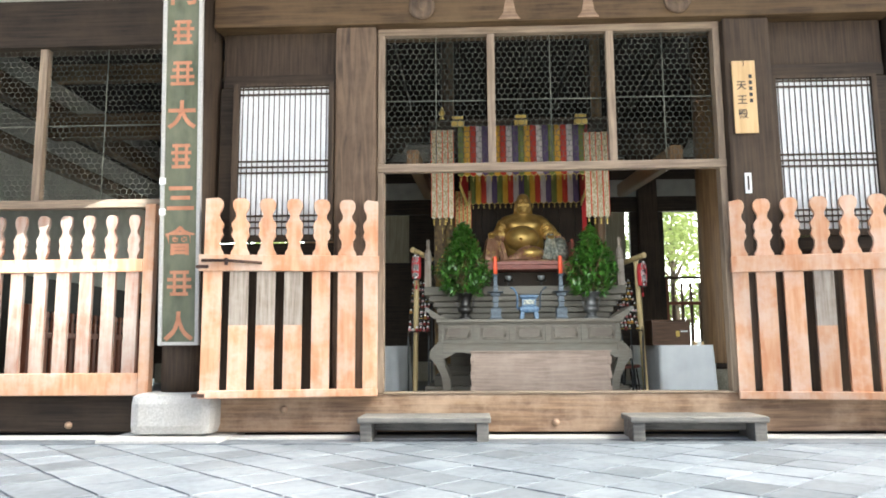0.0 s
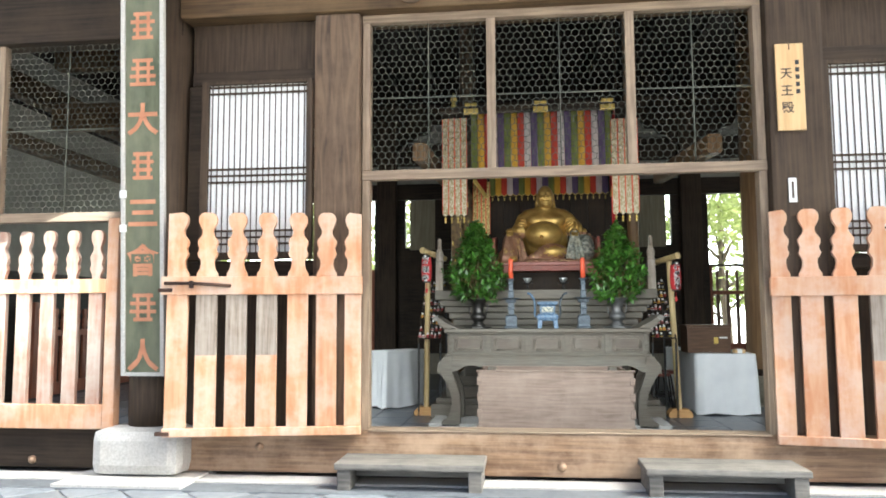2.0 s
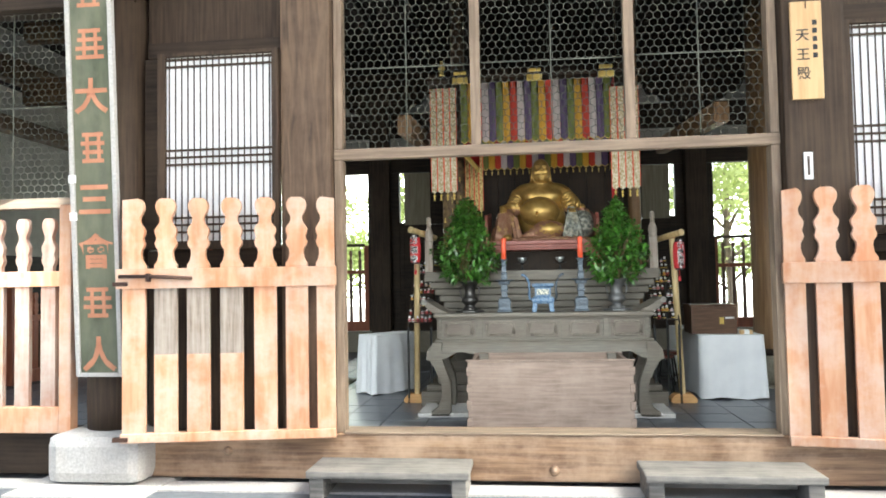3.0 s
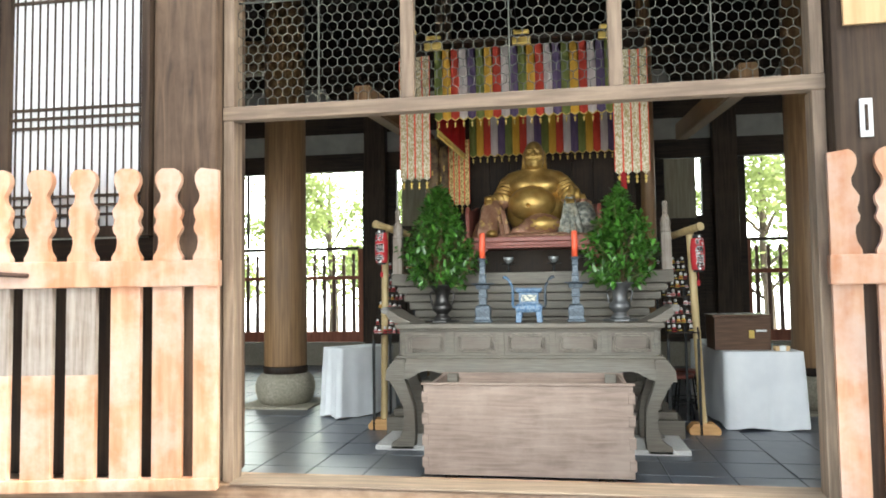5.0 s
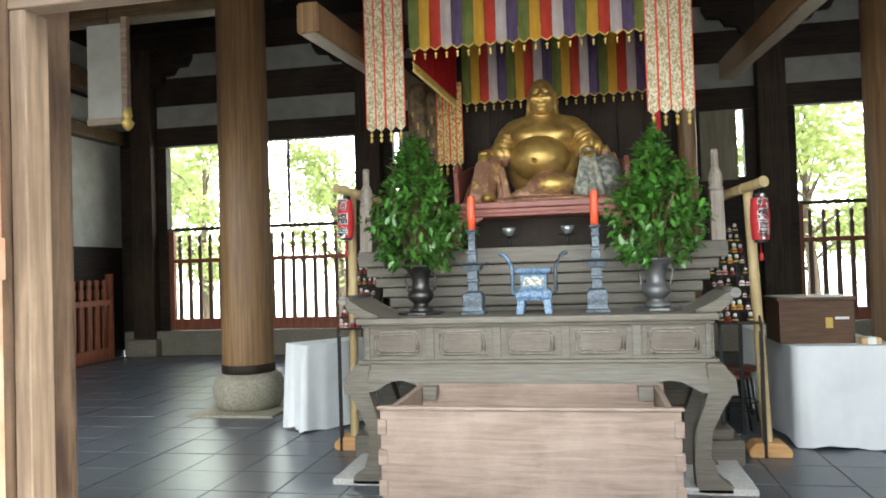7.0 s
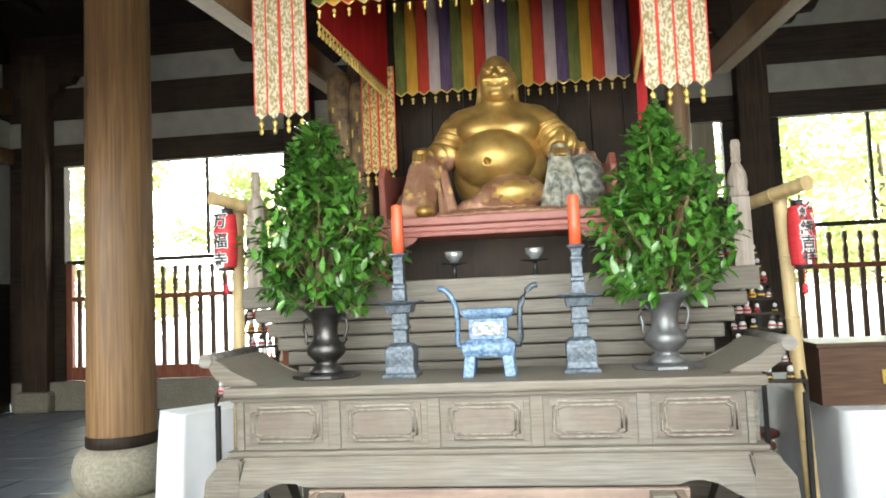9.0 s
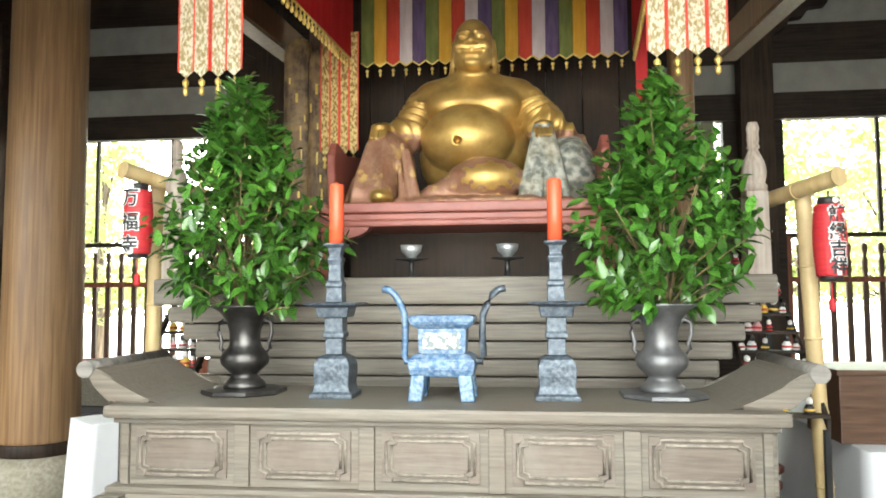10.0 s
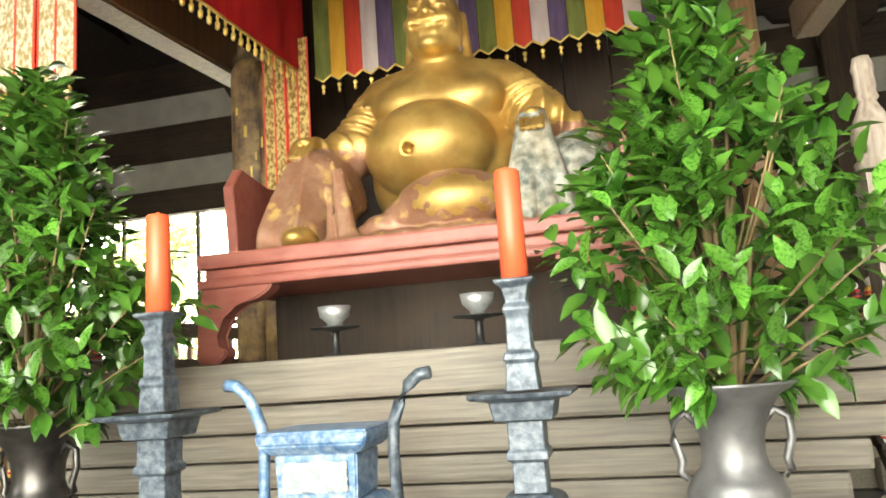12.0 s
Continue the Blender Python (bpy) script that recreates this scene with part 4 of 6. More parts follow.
    robe = smin(robe, hem, 0.012)
    # sack and the cloth that hangs from the hand
    wob = 0.012 * np.abs(np.sin(15 * X + 21 * Z + 3 * np.sin(9 * Z))) + 0.007 * np.abs(np.sin(41 * Z - 23 * X + 23 * Y))
    sack = ell(P, (0.495, -0.10, 0.2), (0.165, 0.2, 0.2)) + wob - 0.008
    for x0, x1, y1 in ((0.34, 0.275, -0.35), (0.36, 0.335, -0.38), (0.385, 0.405, -0.35), (0.405, 0.48, -0.32)):
        sack = smin(sack, cap(P, (x0, -0.285, 0.41), (x1, y1, 0.04), 0.02, 0.034), 0.016)
    rb = smin(robe, sleeve, 0.015)
    F = np.minimum(smin(gold, rb, 0.008), sack)
    F = np.maximum(F, -P[..., 2])
    V, Q = surface(F, lo, h)
    ii = np.clip(((V - lo) / h).round().astype(int), 0, np.array(F.shape) - 1)
    pick = lambda A: A[tuple(ii.T)]
    zone = np.argmin(np.stack([pick(gold), pick(rb), pick(sack)]), 0)
    # the gilding survives on the crossed leg and the upper sleeves
    me = bpy.data.meshes.new("statue")
    me.from_pydata(V.tolist(), [], Q.tolist())
    for m in (M_GOLD, M_ROBE, M_SACK):
        me.materials.append(m)
    fz = zone[Q[:, 0]]
    cen = V[Q].mean(1)
    keep = (fz == 1) & (((cen[:, 2] > 0.42)) | ((((cen[:, 0] - 0.11) / 0.14) ** 2 + ((cen[:, 2] - 0.15) / 0.065) ** 2 < 1 + 0.5 * np.sin(70 * cen[:, 0]) * np.sin(90 * cen[:, 2])) & (cen[:, 1] < -0.3)))
    fz[keep] = 0
    me.polygons.foreach_set("material_index", fz.astype(np.int32))
    me.polygons.foreach_set("use_smooth", np.ones(len(Q), dtype=bool))
    me.validate()
    me.update()
    ob = new("statue", me)
    ob.location = (0.015, 4.02, ALT + 1.861)
    sm = ob.modifiers.new("soften", "SMOOTH")
    sm.factor, sm.iterations = 0.5, 1
    tagged(ob, "gilded seated laughing statue with bare belly, resting on a grey sack", "statue")


statue()


# ---------- altar vessels ----------
def candlestick(x, label):
    c = thing("candlestick", label, "candlestick", (x, 2.825, ALT + 1.03), "altar candlesticks")
    def sq(name, prof, m=M_BLUEGREY):
        bm = bmesh.new()
        lathe(bm, prof, square=True)
        bmesh.ops.bevel(bm, geom=bm.edges[:], offset=0.0025, segments=1, affect="EDGES")
        part(name, bm, m, c)
    sq("base", [(0.083, 0.0), (0.083, 0.016), (0.072, 0.024), (0.066, 0.05), (0.07, 0.09), (0.07, 0.125), (0.06, 0.15), (0.042, 0.162)])
    sq("lower_stem", [(0.034, 0.163), (0.033, 0.225), (0.042, 0.228), (0.042, 0.245), (0.036, 0.25), (0.037, 0.305)])
    sq("tray", [(0.058, 0.306), (0.066, 0.345), (0.1, 0.352), (0.104, 0.362), (0.1, 0.362), (0.03, 0.356)])
    sq("upper_stem", [(0.034, 0.363), (0.03, 0.42), (0.034, 0.424), (0.032, 0.44), (0.026, 0.445), (0.024, 0.51), (0.03, 0.53), (0.022, 0.545), (0.028, 0.575), (0.042, 0.585), (0.042, 0.592)])
    bm = bmesh.new()
    lathe(bm, [(0.029, 0.593), (0.028, 0.7), (0.0275, 0.822), (0.023, 0.828), (0.006, 0.829), (0.004, 0.835)], 24)
    part("candle", bm, M_CANDLE, c, "red wax candle")


candlestick(-0.442, "square blue-grey bronze candlestick holding a red candle")
candlestick(0.408, "square blue-grey bronze candlestick holding a red candle")


def censer():
    c = thing("incense_burner", "blue-painted square bronze incense burner with curved handles", "incense burner", (-0.015, 2.79, ALT + 1.03))
    for sx in (-1, 1):
        for sy in (-1, 1):
            bm = bmesh.new()
            vs = box(bm, sx * 0.082 - 0.026, sx * 0.082 + 0.026, sy * 0.06 - 0.022, sy * 0.06 + 0.022, 0.0, 0.125)
            for v in vs:
                if v.co.z < 0.01:
                    v.co.x += sx * 0.016
                    v.co.y += sy * 0.01
            bmesh.ops.bevel(bm, geom=bm.edges[:], offset=0.004, segments=1, affect="EDGES")
            part("leg", bm, M_BLUE, c)
    def rect(name, rows, m=M_BLUE):
        bm = bmesh.new()
        rings = [[bm.verts.new(p) for p in ((-w, -d, z), (w, -d, z), (w, d, z), (-w, d, z))] for w, d, z in rows]
        for a, b in zip(rings, rings[1:]):
            for i in range(4):
                bm.faces.new((a[i], a[(i + 1) % 4], b[(i + 1) % 4], b[i]))
        bm.faces.new(rings[0][::-1])
        bm.faces.new(rings[-1])
        bmesh.ops.bevel(bm, geom=bm.edges[:], offset=0.004, segments=2, affect="EDGES")
        return part(name, bm, m, c)
    rect("belly", [(0.112, 0.085, 0.09), (0.122, 0.095, 0.12), (0.122, 0.095, 0.15), (0.1, 0.075, 0.172)])
    rect("neck", [(0.086, 0.064, 0.172), (0.09, 0.068, 0.265)])
    rect("rim", [(0.096, 0.072, 0.265), (0.118, 0.09, 0.285), (0.122, 0.094, 0.31), (0.112, 0.086, 0.314)])
    slab("gilt_panel", (-0.07, 0.07, -0.075, -0.066, 0.19, 0.25), M_GILTW, c, 0.003, "pale gilt relief panel")
    for s in (-1, 1):
        bm = bmesh.new()
        pts = [(s * 0.11, 0, 0.142), (s * 0.145, 0, 0.138), (s * 0.15, 0, 0.16), (s * 0.146, 0, 0.26), (s * 0.15, 0, 0.315), (s * 0.165, 0, 0.355), (s * 0.185, 0, 0.39), (s * 0.21, 0, 0.41), (s * 0.235, 0, 0.413)]
        tube(bm, pts, 0.0125, 8, r_end=0.014)
        part("handle", bm, M_BLUEGREY if s > 0 else M_BLUE, c)


censer()


def leaf_mesh(name, bend):
    """A pointed leaf, 1 long along x, folded along its rib and bent down."""
    bm = bmesh.new()
    prof = [(0, 0.02), (0.2, 0.16), (0.45, 0.225), (0.7, 0.17), (0.9, 0.06), (1.0, 0.0)]
    prev = None
    for t, w in prof:
        z = -bend * t * t
        row = [bm.verts.new((t, -w, z + w * 0.35)), bm.verts.new((t, 0, z)), bm.verts.new((t, w, z + w * 0.35))]
        if prev:
            for i in (0, 1):
                f = bm.faces.new((prev[i], prev[i + 1], row[i + 1], row[i]))
                f.smooth = True
        prev = row
    me = bpy.data.meshes.new(name)
    bm.to_mesh(me)
    bm.free()
    me.materials.append(M_LEAF)
    return me


LEAVES = [leaf_mesh("leaf", b) for b in (0.05, 0.18, 0.32)]


def bush(name, at, seed, label, width=0.40, height=0.93, singles=240, count=280):
    """Evergreen sprays standing in a vase: stems, twigs and leaves."""
    rnd = random.Random(seed)
    ob = thing(name, label, "plant", at)
    def stem(pts, r0, r1):
        sb = bmesh.new()
        tube(sb, pts, r0, 6, r_end=r1)
        part("stem", sb, M_TWIG, ob)
    tips = []
    outline_r = lambda z: width * (0.55 + 1.5 * z) if z < 0.28 else width * max(0.05, 1.0 - (z - 0.28) / 0.74) ** 0.85
    n = 0
    while n < count:
        z = rnd.random() ** 1.0
        a = rnd.uniform(0, 2 * math.pi)
        r = outline_r(z) * rnd.uniform(0.03, 1.0) ** 0.4 * rnd.uniform(0.88, 1.08)
        p = Vector((r * math.cos(a), 0.72 * r * math.sin(a), z * height))
        tips.append(p)
        n += 1
    leaves = []
    for p in tips:
        root = Vector((p.x * 0.18, p.y * 0.18, max(-0.05, p.z * 0.45 - 0.05)))
        mid = root.lerp(p, 0.55) + Vector((p.x * 0.08, p.y * 0.08, 0.02))
        if rnd.random() < 0.18:
            stem([root, mid, p], 0.0042, 0.0015)
        d = (p - mid).normalized()
        for k in range(rnd.randint(6, 8)):
            t = 1.0 - 0.16 * k
            q = mid.lerp(p, max(0, t))
            ang = k * 2.4 + rnd.uniform(-0.4, 0.4)
            side = d.cross(Vector((math.cos(ang), math.sin(ang), 0.25))).normalized()
            fwd = (d * rnd.uniform(0.3, 0.9) + side * 0.9 + Vector((0, 0, rnd.uniform(-0.15, 0.35)))).normalized()
            up = (Vector((0, -0.35, 1.0)) + Vector((rnd.uniform(-0.6, 0.6), rnd.uniform(-0.6, 0.6), 0))).normalized()
            y = up.cross(fwd).normalized()
            zz = fwd.cross(y)
            s = rnd.uniform(0.052, 0.088)
            m = Matrix((fwd, y, zz)).transposed().to_4x4() @ Matrix.Diagonal((s, s, s, 1))
            m.translation = q
            leaves.append((m, rnd.randrange(3)))
    for a, b in ((0.0, 0.62), (0.5, 0.55), (-0.4, 0.6), (0.25, 0.8), (-0.15, 0.85)):
        stem([(0, 0, -0.06), (a * 0.12, -0.02, b * height * 0.5), (a * 0.3, -0.01, b * height)], 0.008, 0.003)
    leaves.sort(key=lambda e: e[0].translation.y)
    for m, k in leaves[:singles]:
        o = new("leaf", LEAVES[k])
        o.parent, o.matrix_basis = ob, m
    V, Fc = [], []
    for m, k in leaves[singles:]:
        o = len(V)
        V += [m @ v.co for v in LEAVES[k].vertices]
        Fc += [[i + o for i in f.vertices] for f in LEAVES[k].polygons]
    me = bpy.data.meshes.new("foliage")
    me.from_pydata(V, [], Fc)
    me.polygons.foreach_set("use_smooth", [True] * len(Fc))
    me.materials.append(M_LEAF)
    o = new("foliage", me)
    o.parent = ob
    tagged(o, "dense glossy green leaves", kind="stuff")
    return ob


def vase(x, y, m, label):
    v = thing("vase", label, "vase", (x, y, ALT + 1.03), "altar vases")
    bm = bmesh.new()
    lathe(bm, [(0.165, 0.0), (0.17, 0.006), (0.165, 0.018), (0.1, 0.022)], 8, turn=math.pi / 8, smooth=False)
    part("base_plate", bm, m, v, "flat octagonal foot plate")
    bm = bmesh.new()
    lathe(bm, [(0.085, 0.022), (0.082, 0.04), (0.06, 0.062), (0.05, 0.075), (0.066, 0.09), (0.092, 0.115), (0.098, 0.14), (0.085, 0.165), (0.066, 0.185), (0.06, 0.21), (0.062, 0.25), (0.075, 0.29), (0.1, 0.325), (0.135, 0.345), (0.138, 0.352), (0.128, 0.352), (0.09, 0.33), (0.05, 0.28)], 36)
    part("body", bm, m, v)
    for s in (-1, 1):
        bm = bmesh.new()
        tube(bm, [(s * 0.066, 0, 0.275), (s * 0.085, 0, 0.295), (s * 0.11, 0, 0.28), (s * 0.112, 0, 0.24), (s * 0.098, 0, 0.2), (s * 0.105, 0, 0.18), (s * 0.09, 0, 0.165)], 0.0085, 8)
        part("handle", bm, m, v)


vase(-0.84, 2.9, M_VASE, "dark bronze flared vase with two loop handles")
vase(0.805, 2.9, M_VASE2, "grey pewter flared vase with two loop handles")
bush("evergreen_spray", (-0.86, 2.9, ALT + 1.37), 3, "tall cone of glossy green sprays standing in the dark vase", 0.45, 0.97, count=320)
bush("evergreen_spray", (0.82, 2.9, ALT + 1.37), 8, "broad cone of glossy green sprays standing in the grey vase", 0.42, 0.92, count=300)

for x in (-0.24, 0.21):
    c = thing("offering_cup", "small silver cup on a dark stemmed stand", "cup", (x, 3.42, ALT + 1.5), "offering cups")
    bm = bmesh.new()
    lathe(bm, [(0.04, 0.0), (0.04, 0.006), (0.014, 0.012), (0.011, 0.07), (0.016, 0.08), (0.075, 0.088), (0.078, 0.092), (0.02, 0.09)], 20)
    part("stand", bm, M_BLACK, c, "black lacquer stand")
    bm = bmesh.new()
    lathe(bm, [(0.022, 0.092), (0.026, 0.105), (0.046, 0.125), (0.052, 0.155), (0.048, 0.155), (0.04, 0.13)], 24)
    part("bowl", bm, M_PEWTER, c)


# ---------- canopy with coloured valances ----------
def valance(parent, x0, x1, y, z0, z1, start, tassel=True):
    n = round((x1 - x0) / 0.0835)
    w = (x1 - x0) / n
    for i in range(n):
        bm = bmesh.new()
        a = x0 + i * w
        cols = 4
        rows = [(z1, 0), (z1 - (z1 - z0) * 0.4, 0.004), (z0 + 0.035, 0.007), (z0 + 0.03, 0.007)]
        grid = []
        for z, b in rows:
            grid.append([bm.verts.new((a + w * (k / cols) * 0.97, y - b * math.sin(math.pi * k / cols) - 0.002 * (i % 2), z - (0.03 * (1 - abs(2 * k / cols - 1)) if z == rows[-1][0] else 0))) for k in range(cols + 1)])
        for r0, r1 in zip(grid, grid[1:]):
            for k in range(cols):
                bm.faces.new((r0[k], r0[k + 1], r1[k + 1], r1[k]))
        bmesh.ops.solidify(bm, geom=bm.faces[:], thickness=0.002)
        st = part("strip", bm, FLAG[(i + start) % 5], parent)
        bm = bmesh.new()
        pts = [(a + w * k / cols, y - 0.008, z0 + 0.03 - 0.03 * (1 - abs(2 * k / cols - 1))) for k in range(cols + 1)]
        tube(bm, pts, 0.0055, 5)
        if tassel:
            lathe(bm, [(0.002, z0 - 0.015), (0.010, z0 - 0.02), (0.012, z0 - 0.03), (0.004, z0 - 0.038), (0.009, z0 - 0.05), (0.004, z0 - 0.065)][::-1], 8, a + w / 2, y - 0.006)
        part("tassel", bm, M_GILT, st, "gold edging and bell")


def pendant(parent, x0, x1, y, z0, z1, n=4, cloth=None):
    w = (x1 - x0) / n
    for i in range(n):
        a = x0 + i * w
        bm = bmesh.new()
        outline(bm, [(a + 0.006, z1), (a + 0.006, z0 + 0.03), (a + w / 2, z0), (a + w - 0.006, z0 + 0.03), (a + w - 0.006, z1)], y - 0.004 - 0.012 * (i % 2), y - 0.012 * (i % 2))
        p = part("pendant_band", bm, cloth or M_BROCADE, parent)
        bm = bmesh.new()
        for e in (a + 0.003, a + w - 0.003):
            box(bm, e - 0.0036, e + 0.0036, y - 0.006 - 0.012 * (i % 2), y + 0.001 - 0.012 * (i % 2), z0 + 0.03, z1)
        part("red_edge", bm, FLAG[2], p)
        bm = bmesh.new()
        lathe(bm, [(0.003, z0 - 0.085), (0.012, z0 - 0.075), (0.012, z0 - 0.05), (0.004, z0 - 0.045), (0.015, z0 - 0.03), (0.016, z0 - 0.018), (0.004, z0 - 0.005), (0.003, z0)], 8, a + w / 2, y - 0.006)
        part("bell", bm, M_GILT, p, "small gold bell")


can = thing("altar_canopy", "silk altar canopy with striped valances, gold pendants and red drapes", "canopy", (0, 0, 0))
valance(can, -0.92, 0.823, 3.1, 3.10, 3.82, 0)
valance(can, -0.76, 0.94, 4.6, 3.0, 3.72, 0)
pendant(can, -1.3, -0.985, 3.2, 2.53, 3.8)
pendant(can, 0.807, 1.131, 3.09, 2.50, 3.7)
pendant(can, -1.0, -0.75, 4.5, 2.41, 3.2, cloth=M_GOLDBROCADE)
# Near-black colour here stands in for the shade that hides the roof panel.
slab("canopy_roof", (-1.32, 1.15, 3.05, 4.7, 3.86, 3.91), M_BLACKW, can)
for x in (-0.92, -0.05, 0.77):
    slab("gold_mount", (x - 0.09, x + 0.09, 3.03, 3.09, 3.81, 3.88), M_GILT, can, 0.008, "gilded mount")
    slab("gold_mount", (x - 0.075, x + 0.075, 3.03, 3.09, 3.91, 3.95), M_GILT, can, 0.008)
bm = bmesh.new()
lathe(bm, [(0.02, 3.911), (0.04, 3.93), (0.02, 3.96), (0.045, 4.01), (0.01, 4.1)], 10, -1.14, 3.1)
part("gold_knob", bm, M_GILT, can, "gilded knob")
for s, xa, xb in ((-1, -0.90, -0.80), (1, 0.86, 0.97)):
    bm = bmesh.new()
    n = 26
    top, low = [], []
    for k in range(n + 1):
        t = k / n
        x = xa + (xb - xa) * t + 0.012 * math.sin(k * 1.9)
        y = 3.12 + 1.46 * t
        top.append(bm.verts.new((x, y, 3.855)))
        low.append(bm.verts.new((x, y, 3.03)))
    for k in range(n):
        f = bm.faces.new((top[k], top[k + 1], low[k + 1], low[k]))
        f.smooth = True
    bmesh.ops.solidify(bm, geom=bm.faces[:], thickness=0.003)
    d = part("side_drape", bm, M_REDCLOTH, can, "red side drape")
    bm = bmesh.new()
    for k in range(26):
        t = (k + 0.5) / 26
        lathe(bm, [(0.003, 2.955), (0.011, 2.965), (0.012, 2.985), (0.004, 2.995), (0.008, 3.01), (0.003, 3.03)], 6, xa + (xb - xa) * t, 3.12 + 1.46 * t)
    tube(bm, [(xa, 3.12, 3.03), (xb, 4.58, 3.03)], 0.007, 6)
    part("fringe", bm, M_GILT, d, "row of gold bells")
bm = bmesh.new()
box(bm, 0.975, 1.045, 4.55, 4.556, 2.55, 3.3)
part("red_ribbon", bm, M_REDCLOTH, can, "red hanging ribbon")
for x in (-0.9, 0.95):
    bm = bmesh.new()
    tube(bm, [(x, 3.6, 3.91), (x, 3.6, 6.14)], 0.012, 6)
    part("hanging_rod", bm, M_BLACKW, can)

# screen and posts behind the statue
scr = thing("altar_screen", "dark boarded screen behind the statue", "screen", (CX, 5.2, FLOOR))
for i in range(9):
    slab("board", (-1.05 + i * 0.255, -1.05 + i * 0.255 + 0.25, 0.0, 0.05, 0.0, 4.4), M_BLACKW, scr, 0.006)
for x, r, m in ((-1.12, 0.105, M_POST), (1.33, 0.085, M_COLUMN)):
    bm = bmesh.new()
    lathe(bm, [(r, FLOOR), (r, 6.13)], 24, x, 5.0)
    tagged(link("pillar", bm, m), "slim worn round pillar beside the statue", "pillar")
M_COUPLET = mat("flaked_gilt_board", (0.035, 0.02, 0.012), (0.16, 0.095, 0.05), 0.55, scale=(26, 26, 3), stain=(0.42, 0.28, 0.1), stain_scale=9, stain_amount=0.6, bump=0.4, distort=0.8, detail=8)


def couplet_board(x, y, r, top, seed):
    """A half-round board, its face curved towards the front, with rounded shoulders and flaked gilding."""
    b = thing("couplet_board", "worn brown half-round board with flaked gilding", "board", (x, y, FLOOR), "couplet boards")
    bm = bmesh.new()
    n, rows = 12, [(0.0, 1.0), (top - 0.12, 1.0), (top - 0.06, 0.93), (top - 0.02, 0.75), (top, 0.4)]
    rings = [[bm.verts.new((k * r * math.cos(math.pi + math.pi * i / n), k * r * 0.55 * math.sin(math.pi + math.pi * i / n), z)) for i in range(n + 1)] for z, k in rows]
    for p, q in zip(rings, rings[1:]):
        for i in range(n):
            bm.faces.new((p[i], p[i + 1], q[i + 1], q[i])).smooth = True
        bm.faces.new((p[n], p[0], q[0], q[n]))
    bm.faces.new(rings[0][::-1])
    bm.faces.new(rings[-1])
    part("board", bm, M_COUPLET, b)
    rnd = random.Random(seed)
    for k in range(9):
        a = rnd.uniform(-0.8, 0.8)
        z, w, h = 1.9 + k * (top - 2.1) / 9, rnd.uniform(0.004, 0.009), rnd.uniform(0.04, 0.1)
        gx, gy = r * math.sin(a), -r * 0.55 * math.cos(a)
        slab("gilt_flake", (gx - w, gx + w, gy - 0.003, gy + 0.006, z, z + h), M_GILT, b, 0.001)


couplet_board(-1.245, 4.8, 0.1, 3.27, 1)
couplet_board(-1.075, 4.76, 0.085, 3.17, 2)

# beams over the altar
for x0, x1, nm in ((-1.5, -1.5, 1), (1.9, 1.9, 2)):
    bm = bmesh.new()
    vs = box(bm, x0 - 0.08, x0 + 0.08, 2.5, 6.0, 0, 0.22)
    for v in vs:
        v.co.z += 2.93 + 0.075 * v.co.y
    bmesh.ops.bevel(bm, geom=bm.edges[:], offset=0.015, segments=2, affect="EDGES")
    tagged(link("altar_beam_%d" % nm, bm, M_COLUMN), "honey-brown tie beam above the altar", kind="structure")

# ---------- writing ----------
def glyph(ch, size, material, parent, x, z, y, bold=0.0, radius=0.0, name="character"):
    """One upright character facing the front, centred at x and z on the plane y, or wrapped on a cylinder."""
    cu = bpy.data.curves.new(name, "FONT")
    cu.body, cu.size, cu.offset, cu.resolution_u = ch, size, bold, 3
    tmp = bpy.data.objects.new("tmp_text", cu)
    scene.collection.objects.link(tmp)
    me = bpy.data.meshes.new_from_object(tmp.evaluated_get(bpy.context.evaluated_depsgraph_get()))
    bpy.data.objects.remove(tmp)
    if radius:
        bm = bmesh.new()
        bm.from_mesh(me)
        for k in range(3):
            bmesh.ops.triangulate(bm, faces=bm.faces[:])
            bmesh.ops.subdivide_edges(bm, edges=[e for e in bm.edges if e.calc_length() > 0.012], cuts=1)
        bm.to_mesh(me)
        bm.free()
    co = np.array([v.co[:] for v in me.vertices])
    mid = (co.max(0) + co.min(0)) / 2
    for v in me.vertices:
        px, pz = v.co.x - mid[0], v.co.y - mid[1]
        dy = radius - math.sqrt(max(0, radius * radius - (x + px) ** 2)) if radius else 0
        v.co = (x + px, y + dy, z + pz)
    me.materials.clear()
    me.materials.append(material)
    me.name = name
    ob = new(name, me)
    ob.parent = parent
    return ob


def worn_mark(parent, x, z, y, s, seed):
    """A character too worn to read: plain bars that fill its size."""
    rnd = random.Random(seed)
    bm = bmesh.new()
    for k in range(4):
        w, zz = s * rnd.uniform(0.28, 0.44), z + s * (-0.36 + 0.24 * k)
        box(bm, x - w, x + w, y - 0.003, y, zz - s * 0.055, zz + s * 0.055, bevel=0.0012)
    for q in (-0.16, 0.18):
        box(bm, x + s * q - s * 0.05, x + s * q + s * 0.05, y - 0.0035, y, z - s * 0.4, z + s * 0.42, bevel=0.0012)
    return part("worn_character", bm, M_SCRIPT, parent)


